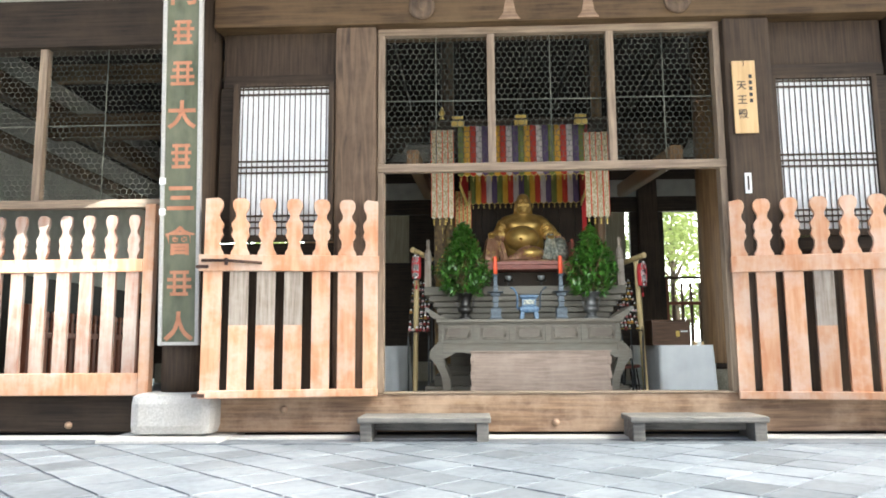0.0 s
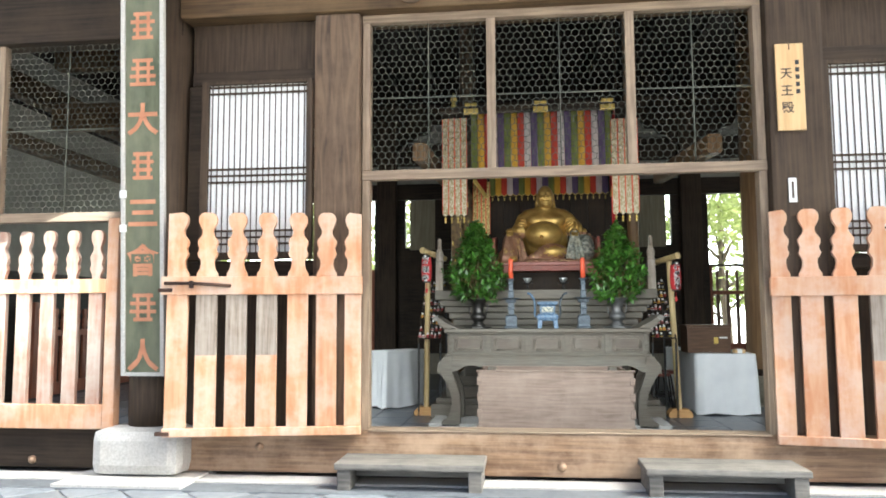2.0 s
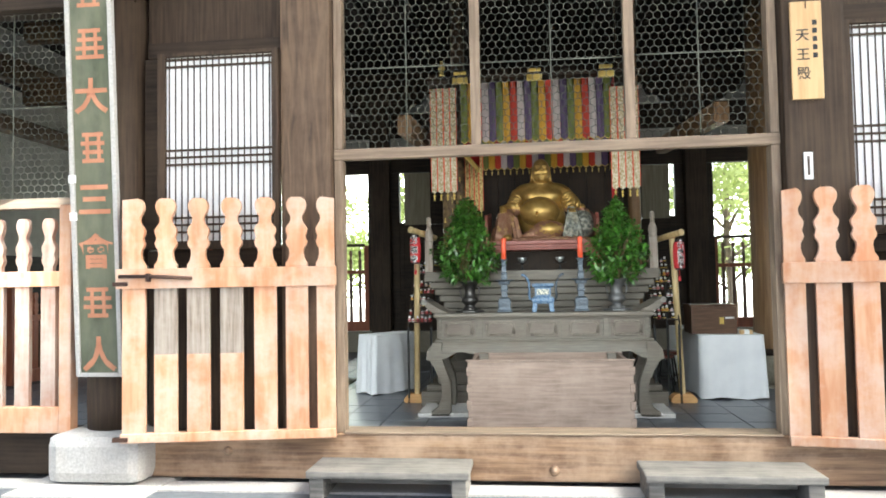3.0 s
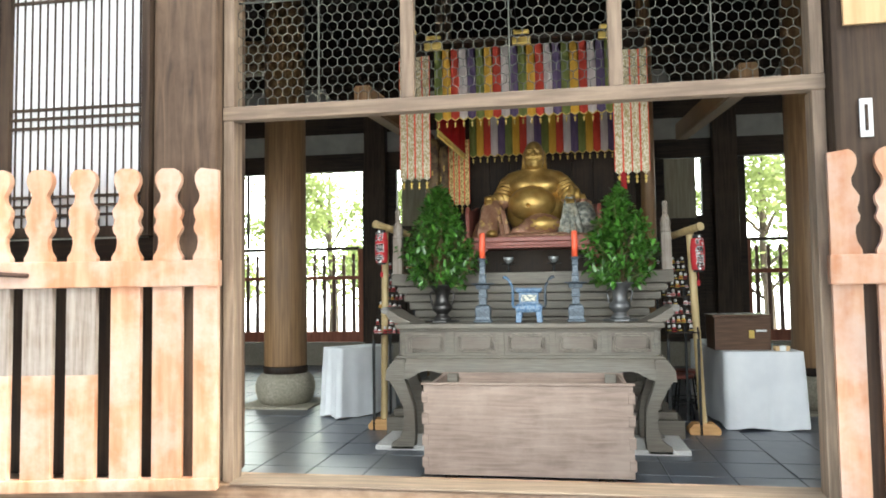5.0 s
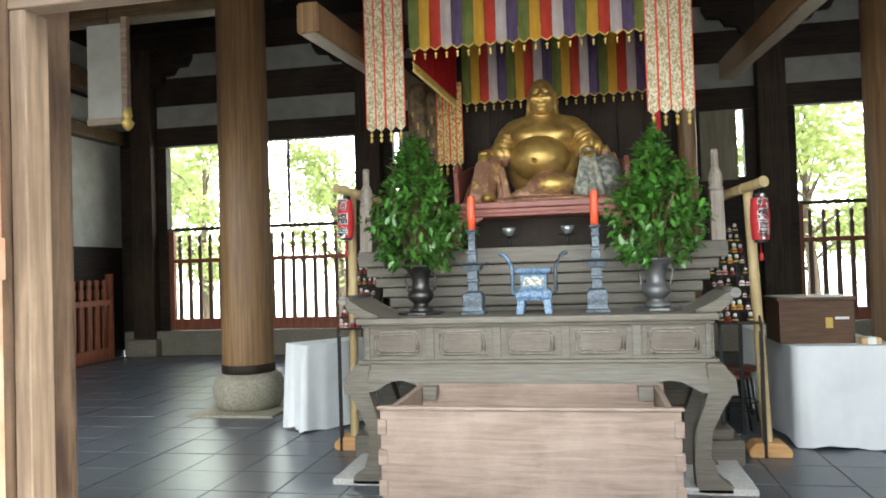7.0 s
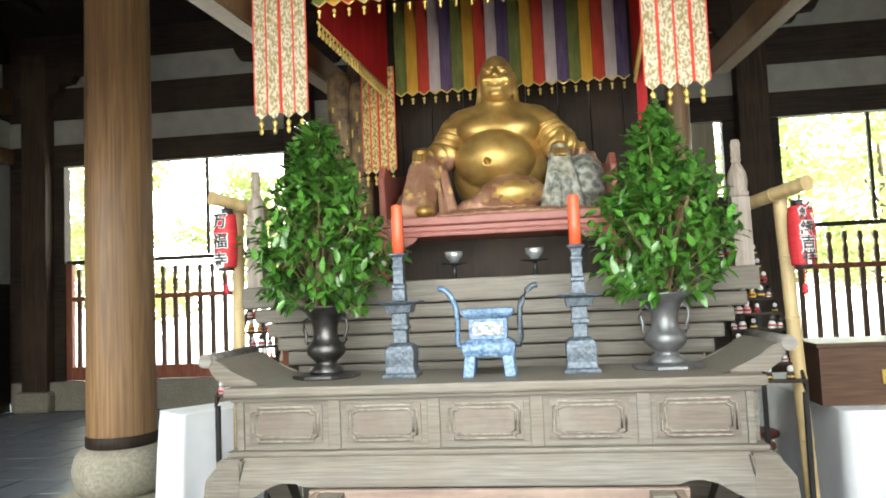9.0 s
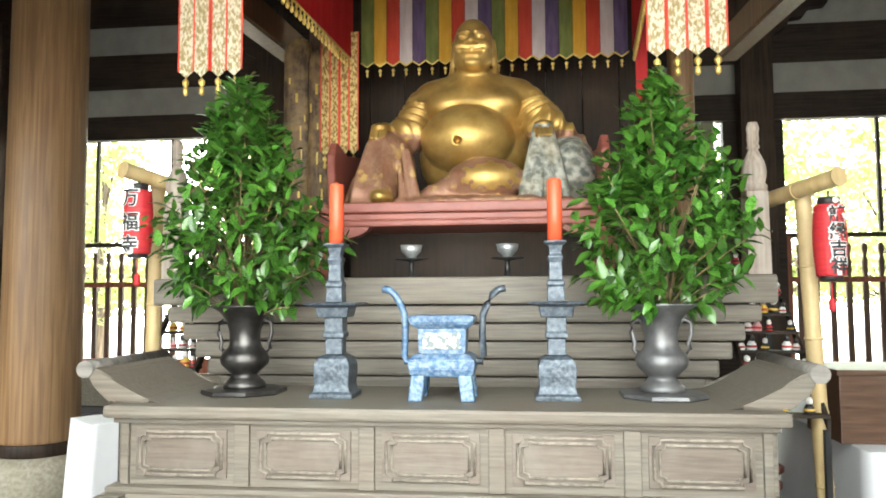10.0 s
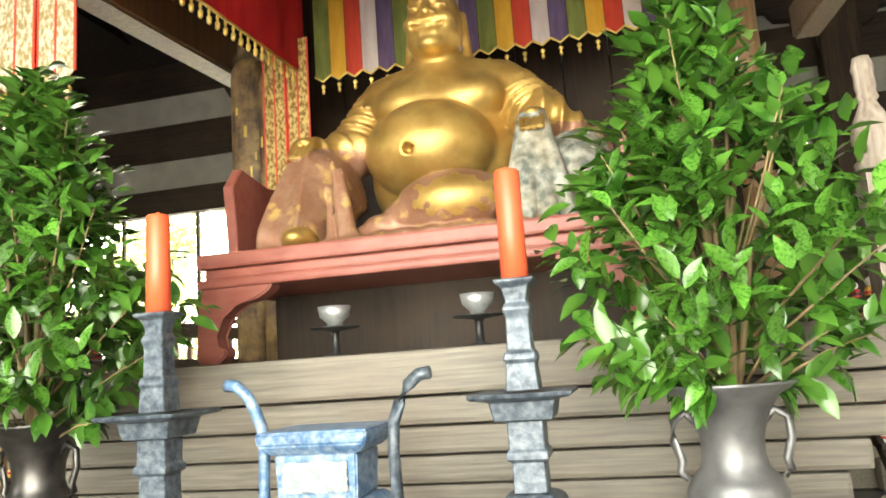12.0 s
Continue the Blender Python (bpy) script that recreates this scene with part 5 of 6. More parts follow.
# hanging plaque on the column
pl = thing("hanging_plaque", "long dark green wooden plaque with faded red characters and pale frame", "plaque", (-3.375, -0.25, 0.82))
pl.rotation_euler = (radians(3.5), 0, 0)
slab("board", (-0.15, 0.15, -0.02, 0.0, 0.02, 4.4), M_PLAQUE, pl, 0.004)
for d in ((-0.185, -0.15, -0.035, 0.01, 0.0, 4.45), (0.15, 0.185, -0.035, 0.01, 0.0, 4.45), (-0.15, 0.15, -0.035, 0.01, 0.0, 0.03)):
    slab("frame", d, M_STONE, pl, 0.006, "pale painted frame")
for k, ch in enumerate(("人", "", "會", "三", "", "大", "", "", "門", "", "")):
    z = 0.17 + k * 0.385
    if ch:
        glyph(ch, 0.27, M_SCRIPT, pl, 0.0, z, -0.023, 0.007)
    else:
        worn_mark(pl, 0.0, z, -0.021, 0.27, k)
for z in (1.45, 1.17):
    slab("paper_tag", (-0.19, -0.13, -0.042, -0.036, z, z + 0.06), M_WHITE, pl, 0.001, "small white paper tag")

sg = thing("wooden_sign", "pale new cedar sign with black brushed characters on the post", "sign", (1.79, -0.134, 2.71))
slab("board", (-0.105, 0.105, -0.022, 0.0, 0.0, 0.69), M_SIGN, sg, 0.004)
for k, ch in enumerate("天王殿"):
    glyph(ch, 0.095, M_BLACK, sg, -0.028, 0.45 - k * 0.135, -0.0235, 0.001)
for k in range(5):
    slab("small_script", (0.04, 0.07, -0.024, -0.022, 0.52 - k * 0.058, 0.555 - k * 0.058), M_BLACK, sg, 0)
bm = bmesh.new()
tube(bm, [(0, -0.022, 0.64), (0, -0.024, 0.69)], 0.004, 6)
part("nail", bm, M_IRON, sg)
tg = thing("name_tag", "small white name tag pinned to the post", "tag", (1.775, -0.134, 2.15))
slab("card", (-0.03, 0.03, -0.012, 0.0, 0.0, 0.19), M_WHITE, tg, 0.003)
slab("script_bar", (-0.008, 0.008, -0.0135, -0.012, 0.03, 0.16), M_DARK, tg, 0)

# bosses on the lintel
for x in (-1.19, 1.21):
    b = thing("beam_boss", "round carved wooden boss on the lintel beam", "ornament", (x, -0.165, 4.0), "lintel bosses")
    bm = bmesh.new()
    lathe(bm, [(0.125, 0.0), (0.125, 0.03), (0.1, 0.045), (0.085, 0.035), (0.05, 0.04), (0.04, 0.075), (0.0005, 0.085)], 28)
    for v in bm.verts:
        v.co = (v.co.x, -v.co.z, v.co.y)
    part("boss", bm, M_POST, b)
for x in (-0.36, 0.38):
    b = thing("beam_fitting", "dull gilt metal fitting on the lintel beam", "ornament", (x, -0.163, 3.86), "lintel fittings")
    bm = bmesh.new()
    outline(bm, [(-0.1, 0.0), (0.1, 0.0), (0.06, 0.06), (0.035, 0.2), (-0.035, 0.2), (-0.06, 0.06)], -0.012, 0)
    part("plate", bm, M_SILL, b)
# clamp knobs on the sill
for x, z in ((-0.02, 0.12), (-2.45, 0.24), (-4.45, 0.1)):
    b = thing("sill_knob", "worn brown wooden knob fixed to the sill", "knob", (x, -0.1 if x > -3.1 else -0.06, z))
    bm = bmesh.new()
    lathe(bm, [(0.035, 0.0), (0.035, 0.01), (0.024, 0.016), (0.02, 0.03), (0.001, 0.034)], 16)
    for v in bm.verts:
        v.co = (v.co.x, -v.co.z, v.co.y)
    part("knob", bm, M_SILL, b)

# ---------- bamboo stands with lanterns ----------
def bamboo(bm, a, b, r):
    a, b = Vector(a), Vector(b)
    n = max(1, round((b - a).length / 0.3))
    for i in range(n):
        p, q = a.lerp(b, i / n), a.lerp(b, (i + 1) / n)
        tube(bm, [p, p.lerp(q, 0.03), p.lerp(q, 0.06), p.lerp(q, 0.94), p.lerp(q, 0.97), q], r, 14)
        d = (q - p).normalized()
        tube(bm, [q - d * 0.006, q + d * 0.006], r * 1.12, 14)


def lantern_stand(x, y, top, arm0, arm1, lx, ly, lz, chars, label, lab2):
    s = thing("bamboo_stand", label, "stand", (x, y, FLOOR), "lantern stands")
    bm = bmesh.new()
    bamboo(bm, (0, 0, 0.02), (-0.07 if x > 0 else 0.03, 0, top - FLOOR), 0.036)
    part("pole", bm, M_BAMBOO, s)
    bm = bmesh.new()
    bamboo(bm, Vector(arm0) - Vector((x, y, FLOOR)), Vector(arm1) - Vector((x, y, FLOOR)), 0.036)
    part("arm", bm, M_BAMBOO, s, "thick bamboo cross arm")
    bm = bmesh.new()
    outline(bm, [(-0.14, 0.0), (0.14, 0.0), (0.15, 0.05), (0.1, 0.105), (-0.1, 0.105), (-0.15, 0.05)], -0.09, 0.09)
    bmesh.ops.bevel(bm, geom=bm.edges[:], offset=0.008, segments=2, affect="EDGES")
    part("foot_block", bm, M_FOOTW, s, "pale orange wooden foot block")
    L = thing("paper_lantern", lab2, "lantern", (lx, ly, lz), "paper lanterns")
    H = 0.30
    bm = bmesh.new()
    prof = []
    for k in range(25):
        t = k / 24
        prof.append((0.056 + 0.010 * math.sin(math.pi * t) + 0.0012 * (k % 2), t * H))
    lathe(bm, [(0.035, 0.0)] + prof + [(0.035, H)], 28)
    part("paper", bm, M_LANT, L)
    for z0 in (-0.018, H - 0.002):
        bm = bmesh.new()
        lathe(bm, [(0.04, z0), (0.044, z0 + 0.004), (0.044, z0 + 0.03), (0.04, z0 + 0.034)], 24)
        part("ring", bm, M_BLACK, L, "black wooden ring")
        if z0 > 0:
            bm = bmesh.new()
            lathe(bm, [(0.013, 0.0), (0.013, 0.003), (0.0, 0.004)], 14)
            for v in bm.verts:
                v.co = (v.co.x + (0.012 if lx > 0 else -0.012), -0.0415 - v.co.z, v.co.y + z0 + 0.018)
            part("dot", bm, M_WHITE, L, "white painted dot")
    n = len(chars)
    turn = 0.009 if lx > 0 else -0.009
    for k, ch in enumerate(chars):
        z = H * (0.86 - 0.72 * k / (n - 1)) if n > 1 else H / 2
        sz = 0.072 if n == 4 else 0.088
        glyph(ch, sz, M_WHITE, L, turn, z, -0.0690, 0.0052, 0.0675)
        glyph(ch, sz, M_BLACK, L, turn, z, -0.0706, 0.0018, 0.0675)
    bm = bmesh.new()
    tube(bm, [(0, 0, H + 0.02), (0, 0, H + 0.06)], 0.004, 6)
    part("hook", bm, M_IRON, L)
    bm = bmesh.new()
    tube(bm, [(0, 0, -0.018), (0, 0, -0.09)], 0.003, 6)
    lathe(bm, [(0.004, -0.15), (0.016, -0.14), (0.014, -0.1), (0.003, -0.09)], 10)
    part("tassel", bm, M_LANT, L)


lantern_stand(1.6, 3.45, 1.96, (1.40, 3.64, 1.95), (1.585, 3.2, 2.0), 1.565, 3.26, 1.59, "諸縁吉祥", "yellow bamboo pole stand with cross arm on a wooden block", "red paper lantern with black and white characters hanging from bamboo")
lantern_stand(-1.55, 3.45, 2.06, (-1.32, 3.64, 2.03), (-1.56, 3.2, 2.11), -1.515, 3.26, 1.72, "万福寺", "yellow bamboo pole stand with cross arm on a wooden block", "red paper lantern with three black and white characters hanging from bamboo")

# ---------- tables under white cloths ----------
def cloth_table(x0, x1, y0, y1, top, seed, label, turn=0.0):
    t = thing("cloth_table", label, "table", ((x0 + x1) / 2, y0, FLOOR), "side tables", turn)
    rnd = random.Random(seed)
    w, d = (x1 - x0) / 2, y1 - y0
    per = []
    N = 72
    for k in range(N):
        u = 4 * k / N
        s, f = int(u), u - int(u)
        per.append([(-w + 2 * w * f, 0.0), (w, d * f), (w - 2 * w * f, d), (-w, d - d * f)][s])
    bm = bmesh.new()
    rings = []
    for j, z in enumerate((top - FLOOR, top - FLOOR - 0.008, 0.5, 0.25, 0.015)):
        ring = []
        for k, (px, py) in enumerate(per):
            amt = 0.0 if j < 2 else (0.012 + 0.02 * (j - 1)) * (0.5 + 0.5 * math.sin(k * 0.9 + seed) * math.sin(k * 0.37 + 1))
            cx, cy = 0, d / 2
            nx, ny = (px - cx), (py - cy)
            ln = math.hypot(nx, ny)
            ring.append(bm.verts.new((px + nx / ln * amt, py + ny / ln * amt, z + (0.012 * math.sin(k * 0.5 + seed) if j == 4 else 0))))
        rings.append(ring)
    for a, b in zip(rings, rings[1:]):
        for k in range(N):
            f = bm.faces.new((a[k], b[k], b[(k + 1) % N], a[(k + 1) % N]))
            f.smooth = True
    bm.faces.new(rings[0])
    part("cloth", bm, M_CLOTH, t, "white cotton cloth hanging to the floor")
    for sx in (-w + 0.05, w - 0.05):
        for sy in (0.05, d - 0.05):
            slab("leg", (sx - 0.02, sx + 0.02, sy - 0.02, sy + 0.02, 0, top - FLOOR - 0.02), M_FRAME, t, 0)
    return t


cloth_table(-2.295, -1.565, 4.24, 4.6, 0.80, 2, "small table under a white cloth set askew beside the altar", 51)
cloth_table(1.86, 2.6, 3.68, 5.6, 0.785, 5, "table under a white cloth with a wooden chest on it")

ch = thing("wooden_chest", "dark brown varnished wooden chest with brass latch on the cloth", "chest", (2.08, 3.9, 0.786))
slab("body", (-0.27, 0.27, -0.05, 0.4, 0.0, 0.33), M_CHEST, ch, 0.006)
slab("lid", (-0.285, 0.285, -0.062, 0.41, 0.331, 0.36), M_CHEST, ch, 0.006)
slab("latch", (0.06, 0.11, -0.066, -0.05, 0.12, 0.2), M_GILT, ch, 0.003, "brass latch")
slab("label", (0.13, 0.23, -0.056, -0.0505, 0.185, 0.205), M_WHITE, ch, 0, "white paper label")
bg = thing("paper_bundle", "small yellow and white paper bundle on the cloth", "paper", (2.43, 3.8, 0.786))
slab("bundle", (-0.07, 0.07, -0.05, 0.05, 0.0, 0.05), M_SIGN, bg, 0.01)
slab("wrap", (-0.03, 0.03, -0.053, 0.053, 0.0, 0.054), M_WHITE, bg, 0.004)


def stool(x, y):
    s = thing("stool", "black metal stool with a dark red round seat", "stool", (x, y, FLOOR), "stools")
    bm = bmesh.new()
    lathe(bm, [(0.15, 0.43), (0.16, 0.44), (0.16, 0.465), (0.14, 0.475)], 24)
    part("seat", bm, M_REDL, s)
    for k in range(4):
        a = math.pi / 4 + k * math.pi / 2
        bm = bmesh.new()
        tube(bm, [(0.11 * math.cos(a), 0.11 * math.sin(a), 0.43), (0.18 * math.cos(a), 0.18 * math.sin(a), 0.0)], 0.011, 8)
        part("leg", bm, M_BLACK, s)
    bm = bmesh.new()
    tube(bm, [(0.155 * math.cos(k * math.pi / 8), 0.155 * math.sin(k * math.pi / 8), 0.16) for k in range(17)], 0.007, 6)
    part("ring", bm, M_BLACK, s)


stool(1.52, 4.35)
stool(1.66, 4.75)

# ---------- racks of small figures beside the altar ----------
FIG = [mat("figure_" + n, a, b, 0.45, bump=0.03) for n, a, b in (("red", (0.4, 0.03, 0.03), (0.5, 0.05, 0.04)), ("white", (0.7, 0.69, 0.66), (0.8, 0.79, 0.76)), ("yellow", (0.62, 0.4, 0.05), (0.72, 0.5, 0.1)), ("black", (0.02, 0.02, 0.02), (0.05, 0.04, 0.04)), ("pink", (0.6, 0.3, 0.3), (0.7, 0.4, 0.4)))]


def figure_mesh(k):
    bm = bmesh.new()
    lathe(bm, [(0.026, 0.0), (0.03, 0.012), (0.028, 0.035), (0.016, 0.055)], 10, mi=0)
    lathe(bm, [(0.006, 0.052), (0.018, 0.06), (0.021, 0.075), (0.016, 0.09), (0.004, 0.097)], 10, mi=1)
    lathe(bm, [(0.03, 0.016), (0.033, 0.022), (0.03, 0.03)], 10, mi=2)
    bmesh.ops.recalc_face_normals(bm, faces=bm.faces)
    me = bpy.data.meshes.new("figurine")
    bm.to_mesh(me)
    bm.free()
    a, b, c = ((0, 1, 3), (1, 3, 0), (2, 1, 0), (3, 1, 2), (4, 1, 0))[k]
    for i in (a, b, c):
        me.materials.append(FIG[i])
    return me


FIGM = [figure_mesh(k) for k in range(5)]
FLAB = ["small red figurine with a white head", "small white figurine with a black head", "small yellow figurine with a white head", "small black figurine with a white head", "small pink figurine with a white head"]
rnd = random.Random(11)
for s in (-1, 1):
    rack = thing("display_rack", "stepped dark wooden rack of charms against the altar side", "rack", (s * 1.46 + CX, 3.35, FLOOR), "charm racks")
    tiers = [(0.085 * k, 0.98 + 0.085 * k) for k in range(9)]
    for k, (yy, z) in enumerate(tiers):
        slab("shelf", (-0.15, 0.15, yy, yy + 0.083, z - 0.014, z), M_DARKX, rack, 0.002)
        for q in range(6):
            if rnd.random() < 0.12:
                continue
            j = rnd.choice((0, 0, 1, 1, 2, 3, 3, 4))
            o = new("figurine", FIGM[j])
            o.matrix_basis = pose(s * 1.46 + CX - 0.125 + q * 0.05 + rnd.uniform(-0.006, 0.006), 3.35 + yy + 0.03 + rnd.uniform(0, 0.02), FLOOR + z, 0, 0, rnd.uniform(0, 360)) @ Matrix.Scale(rnd.uniform(0.55, 0.8), 4)
            tagged(o, FLAB[j] + " on the rack", "figurine", "charm figurines")
    for x in (-0.15, 0.135):
        bm = bmesh.new()
        vs = box(bm, x, x + 0.015, 0.0, 0.77, -0.05, 0)
        for v in vs:
            v.co.z += 0.96 + v.co.y
        part("stringer", bm, M_DARKX, rack)
    for yy in (0.01, 0.74):
        for xx in (-0.14, 0.14):
            slab("leg", (xx - 0.012, xx + 0.012, yy, yy + 0.024, 0.0, 0.915 if yy < 0.5 else 1.65), M_BLACK, rack, 0)

# hanging frame by the front column
hf = thing("notice_board", "white paper board with carved gilt edge, hung by a cord", "board", (-3.72, 3.45, 2.74))
slab("paper", (-0.2, 0.14, -0.01, 0.01, 0.12, 0.95), M_PLASTER, hf, 0.002)
slab("frame", (0.14, 0.2, -0.03, 0.03, 0.1, 1.0), M_FRAME, hf, 0.01)
slab("frame", (-0.2, 0.139, -0.03, 0.03, 0.06, 0.118), M_FRAME, hf, 0.01)
bm = bmesh.new()
lathe(bm, [(0.01, 0.0), (0.04, 0.03), (0.055, 0.07), (0.03, 0.1), (0.04, 0.13), (0.03, 0.2)], 12, 0.18, 0)
part("carved_end", bm, M_GILT, hf, "carved gilt corner")
bm = bmesh.new()
tube(bm, [(0, 0, 0.95), (0, 0, 3.57)], 0.01, 6)
part("cord", bm, M_BLACKW, hf)

# cloud-shaped brackets on the rear posts
for x in (-7.55, -3.25, 3.25, 7.55):
    bm = bmesh.new()
    pts = [(-0.21, 4.62), (0.21, 4.62), (0.24, 4.9), (0.4, 4.98), (0.45, 5.1), (0.62, 5.12), (0.7, 5.24), (0.9, 5.26), (0.98, 5.4), (0.98, 5.5)]
    pts = pts + [(-a, b) for a, b in pts[::-1] if b > 4.7]
    outline(bm, [(x + a, b) for a, b in pts], BY - 0.16, BY - 0.02)
    tagged(link("bracket", bm, M_DARKX), "dark cloud-shaped bracket on a rear post", kind="structure")

# mullions and top rail in the rear openings
for s in (-1, 1):
    x0, x1 = sorted((s * 3.64, s * 7.14))
    w = tagged(new("window_%d" % (3 if s < 0 else 4)), "open rear window with thin dark bars", kind="structure")
    for x in (s * 4.80, s * 5.95):
        slab("mullion", (x - 0.022, x + 0.022, BY + 0.04, BY + 0.09, 2.33, 3.81), M_DARK, w, 0.004)
    slab("window_rail", (x0, x1, BY + 0.03, BY + 0.1, 2.26, 2.32), M_DARK, w, 0.004)

# ---------- trees behind the hall ----------
M_FOL = mat("sunlit_foliage", (0.19, 0.23, 0.08), (0.34, 0.4, 0.16), 0.5, scale=(0.8, 0.8, 0.8), bump=0, stain=(0.28, 0.3, 0.1), stain_scale=0.5, stain_amount=0.6)
fn, fl = M_FOL.node_tree.nodes, M_FOL.node_tree.links
tl = fn.new("ShaderNodeBsdfTranslucent")
tl.inputs["Color"].default_value = (0.42, 0.5, 0.18, 1)
mx = fn.new("ShaderNodeMixShader")
mx.inputs[0].default_value = 0.45
fl.new(fn["Principled BSDF"].outputs[0], mx.inputs[1])
fl.new(tl.outputs[0], mx.inputs[2])
fl.new(mx.outputs[0], fn["Material Output"].inputs["Surface"])
# Glowing sheet added behind the trees to whiten the garden and feed floor glare.
M_BACKGLOW = bpy.data.materials.new("backdrop_glow")
M_BACKGLOW.use_nodes = True
hz = M_BACKGLOW.node_tree.nodes["Principled BSDF"]
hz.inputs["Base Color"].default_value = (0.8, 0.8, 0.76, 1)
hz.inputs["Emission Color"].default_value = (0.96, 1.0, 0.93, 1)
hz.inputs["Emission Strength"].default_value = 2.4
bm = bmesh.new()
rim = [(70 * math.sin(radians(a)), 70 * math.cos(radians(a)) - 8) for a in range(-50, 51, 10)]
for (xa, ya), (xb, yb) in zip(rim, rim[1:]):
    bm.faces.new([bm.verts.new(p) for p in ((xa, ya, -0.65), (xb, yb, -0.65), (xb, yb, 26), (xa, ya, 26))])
tagged(link("backdrop", bm, M_BACKGLOW), "added pale glowing backdrop that washes out the view behind the garden", kind="structure")
M_BARK = mat("grey_bark", (0.08, 0.06, 0.045), (0.18, 0.14, 0.1), 0.85, scale=(14, 14, 2), bump=0.5)


def tree(x, y, h, spread, seed, label):
    rnd = random.Random(seed)
    t = thing("tree", label, "tree", (x, y, -0.65), "garden trees")
    bm = bmesh.new()
    lean = Vector((rnd.uniform(-0.4, 0.4), rnd.uniform(-0.3, 0.3), 0))
    trunk = [Vector((0, 0, 0)), Vector((0.06, 0.03, h * 0.25)) + lean * 0.3, Vector((-0.05, 0, h * 0.5)) + lean * 0.6, Vector((0, 0.05, h * 0.85)) + lean]
    tube(bm, trunk, 0.2, 10, r_end=0.05)
    hubs = []
    for k in range(15):
        z = h * rnd.uniform(0.3, 0.9)
        a = rnd.uniform(0, 6.283)
        r = spread * rnd.uniform(0.4, 1.0) * (1.15 - z / h * 0.6)
        p = Vector((r * math.cos(a), r * math.sin(a), z + rnd.uniform(0, 0.5)))
        tube(bm, [Vector((0, 0, z * 0.8)) + lean * (z / h), p * 0.55 + Vector((0, 0, z * 0.42)), p], 0.05, 6, r_end=0.012)
        hubs.append(p)
    part("trunk", bm, M_BARK, t)
    V, Fc = [], []
    for p in hubs:
        cl = rnd.uniform(0.55, 1.0) * spread * 0.45
        for k in range(330):
            q = p + Vector((rnd.gauss(0, cl * 0.55), rnd.gauss(0, cl * 0.55), rnd.gauss(0, cl * 0.38)))
            s = rnd.uniform(0.07, 0.15)
            u = Vector((rnd.gauss(0, 1), rnd.gauss(0, 1), rnd.gauss(0, 0.6))).normalized()
            v = u.cross(Vector((rnd.gauss(0, 1), rnd.gauss(0, 1), rnd.gauss(0, 1)))).normalized()
            o = len(V)
            V += [q - u * s, q + v * s * 0.45, q + u * s, q - v * s * 0.45]
            Fc.append((o, o + 1, o + 2, o + 3))
    me = bpy.data.meshes.new("crown")
    me.from_pydata(V, [], Fc)
    me.materials.append(M_FOL)
    o = new("crown", me)
    o.parent = t


for k, (x, y, h, sp) in enumerate(((-11.5, 19, 6.5, 2.4), (-8.0, 22, 7.5, 2.6), (-4.6, 24, 7, 2.4), (0.5, 23, 7, 2.5), (6.2, 18.5, 6.5, 2.5), (9.5, 20, 7.0, 2.7), (13, 23, 7.5, 2.8), (-16, 24, 8, 3))):
    tree(x, y, h, sp, 40 + k, "leafy green garden tree in bright light behind the hall")

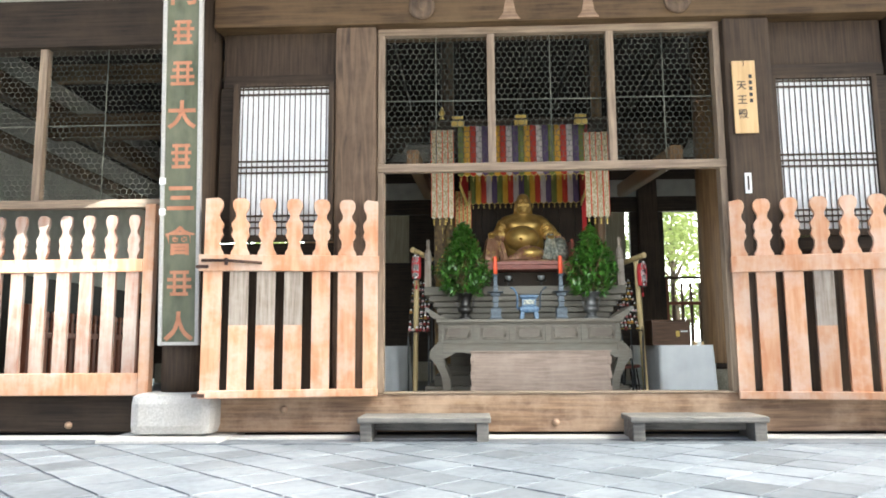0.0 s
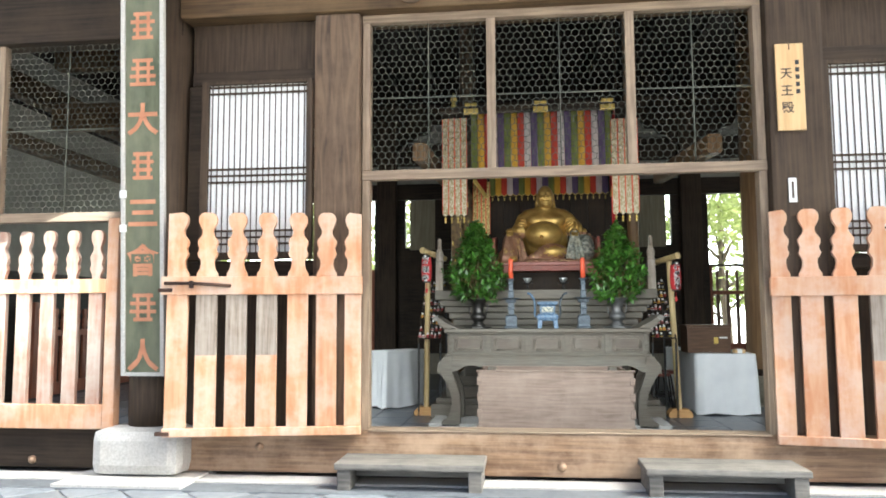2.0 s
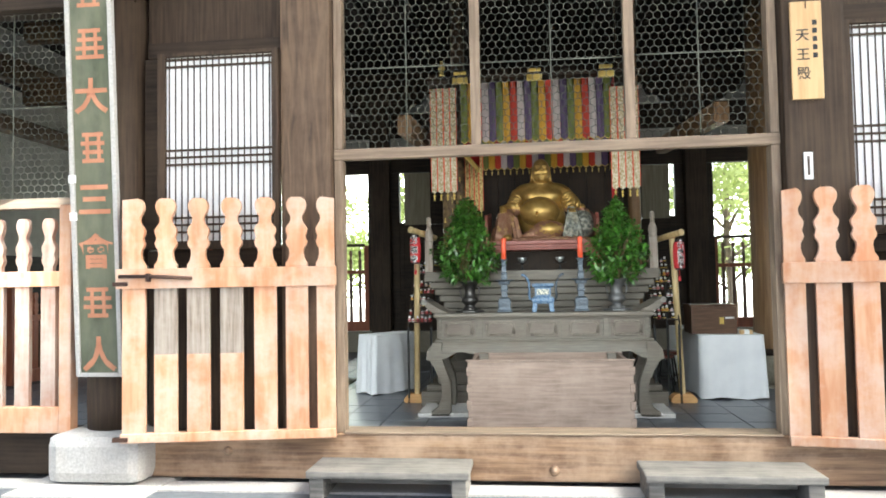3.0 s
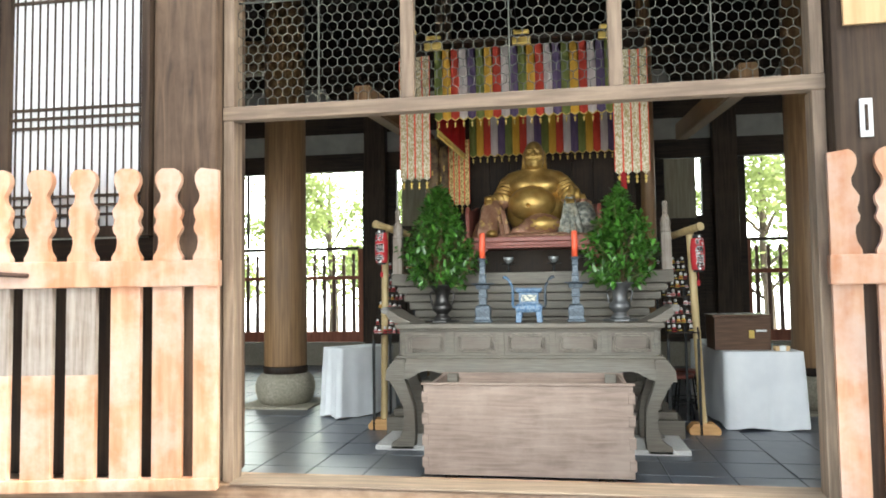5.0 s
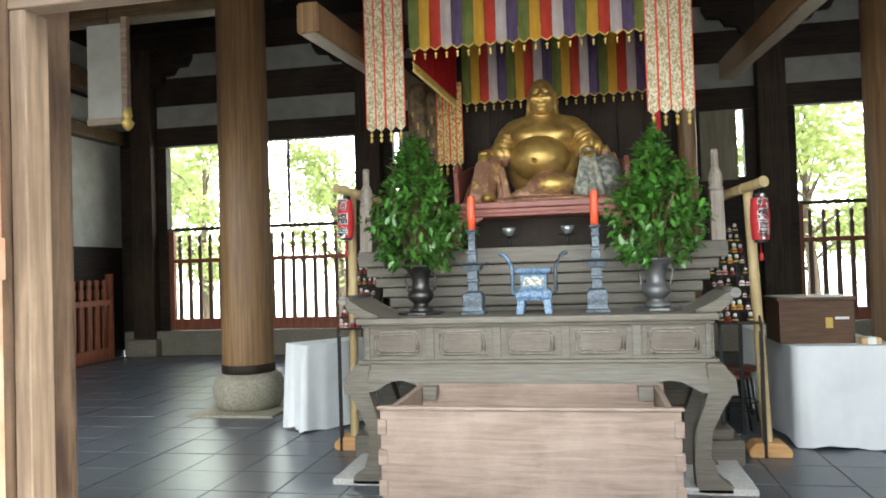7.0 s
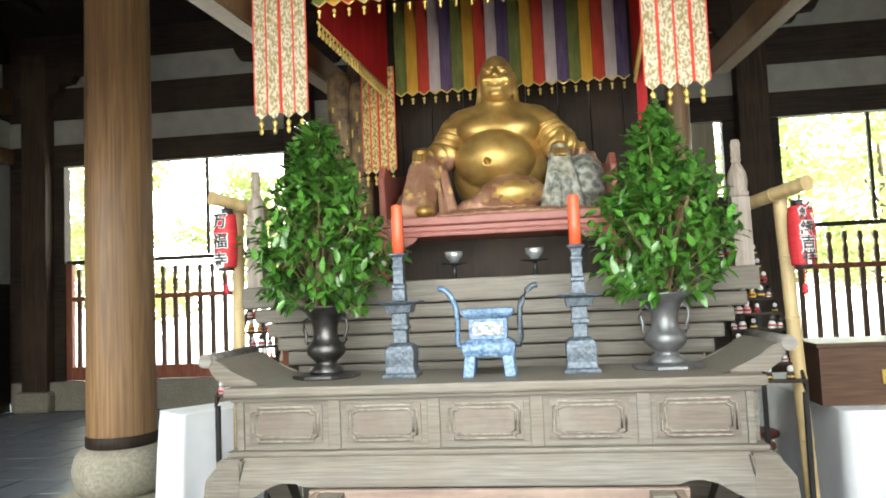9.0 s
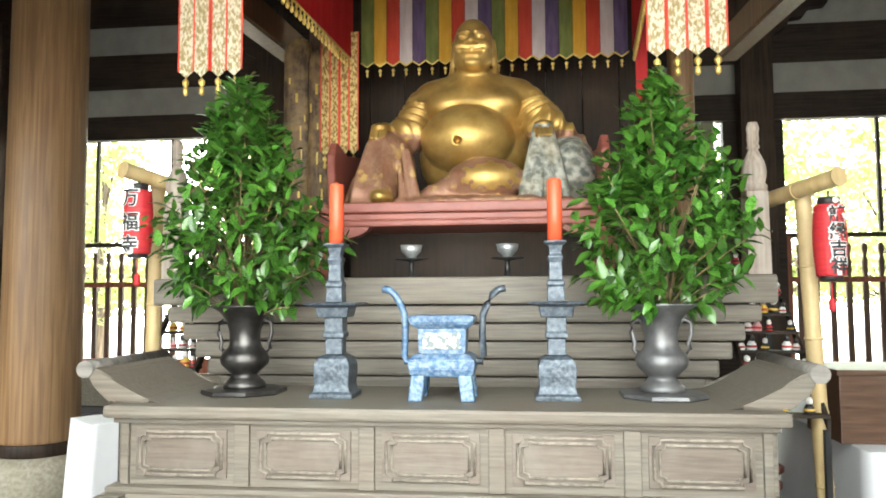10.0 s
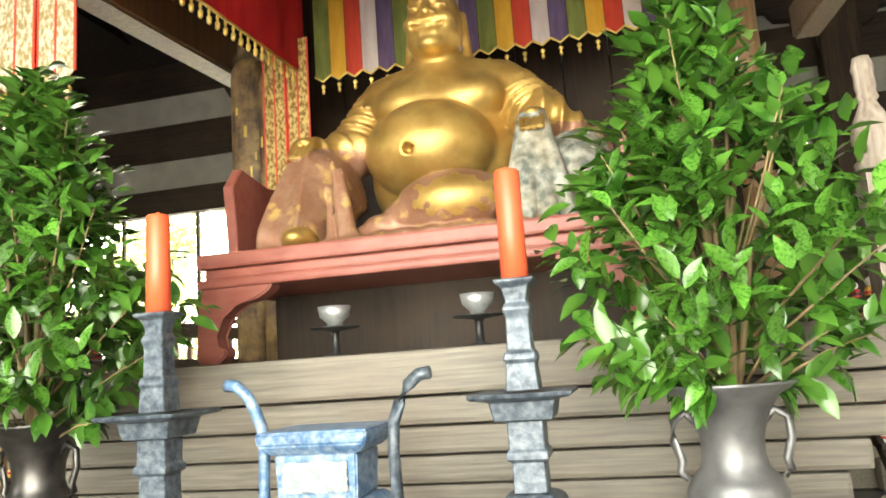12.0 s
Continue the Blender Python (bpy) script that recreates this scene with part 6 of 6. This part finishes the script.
# ---------- paving tiles, the pieces last ----------
def tile_mesh(name, a, b, th, m, bev=0.006):
    bm = bmesh.new()
    vs = box(bm, -a / 2, a / 2, -b / 2, b / 2, -th, 0)
    for v in vs:
        if v.co.z > -th / 2:
            v.co.x *= 1 - bev / a * 2
            v.co.y *= 1 - bev / b * 2
    bm.normal_update()
    me = bpy.data.meshes.new(name)
    bm.to_mesh(me)
    bm.free()
    me.materials.append(m)
    return me


def lay(parent, centres, me, z, angle, near, seed, m, label):
    """The nearest tiles as objects of their own, the rest joined."""
    rnd = random.Random(seed)
    centres = sorted(centres, key=near)
    V, Fc = [], []
    for i, (x, y) in enumerate(centres):
        mt = pose(x, y, z + rnd.uniform(-0.002, 0.002), rnd.uniform(-0.25, 0.25), rnd.uniform(-0.25, 0.25), angle)
        if i < 300:
            o = new("tile", me)
            o.parent, o.matrix_basis = parent, mt
        else:
            k = len(V)
            V += [mt @ v.co for v in me.vertices]
            Fc += [[j + k for j in f.vertices] for f in me.polygons]
    if V:
        mj = bpy.data.meshes.new("tiles")
        mj.from_pydata(V, [], Fc)
        mj.materials.append(m)
        o = new("tiles", mj)
        o.parent = parent
        tagged(o, label, kind="stuff")


pv = tagged(new("pavement"), "grey stone tiles laid diagonally on the terrace", kind="structure")
T = 0.36
cs = []
for i in range(-40, 41):
    for j in range(-40, 41):
        x, y = (i - j) * T / math.sqrt(2), (i + j) * T / math.sqrt(2) - 2.7
        if -8 < x < 8 and -5.25 < y < -0.62:
            cs.append((x, y))
lay(pv, cs, tile_mesh("paving_tile", T - 0.008, T - 0.008, 0.02, M_TILE), 0.0, 45, lambda c: abs(c[0] + 0.7) + 0.6 * abs(c[1] + 1.6), 5, M_TILE, "grey paving tiles further along the terrace")
setting("terrace_edge", [(-8.6, 8.6, -0.62, -0.37, -0.012, 0.006), (-8.6, 8.6, -5.5, -5.26, -0.012, 0.006)], M_TILE, "grey edging stones of the terrace", 0.004)

hf2 = tagged(new("hall_tiles"), "dark polished floor tiles of the hall", kind="structure")
T = 0.46
cs = [(-7.7 + T * (i + 0.5), 0.42 + T * (j + 0.5)) for i in range(34) for j in range(20)]
lay(hf2, cs, tile_mesh("floor_tile", T - 0.006, T - 0.006, 0.02, M_SLATE, 0.004), FLOOR, 0, lambda c: abs(c[0] + 1.5) + 0.5 * abs(c[1] - 4.0), 6, M_SLATE, "dark floor tiles further off in the hall")
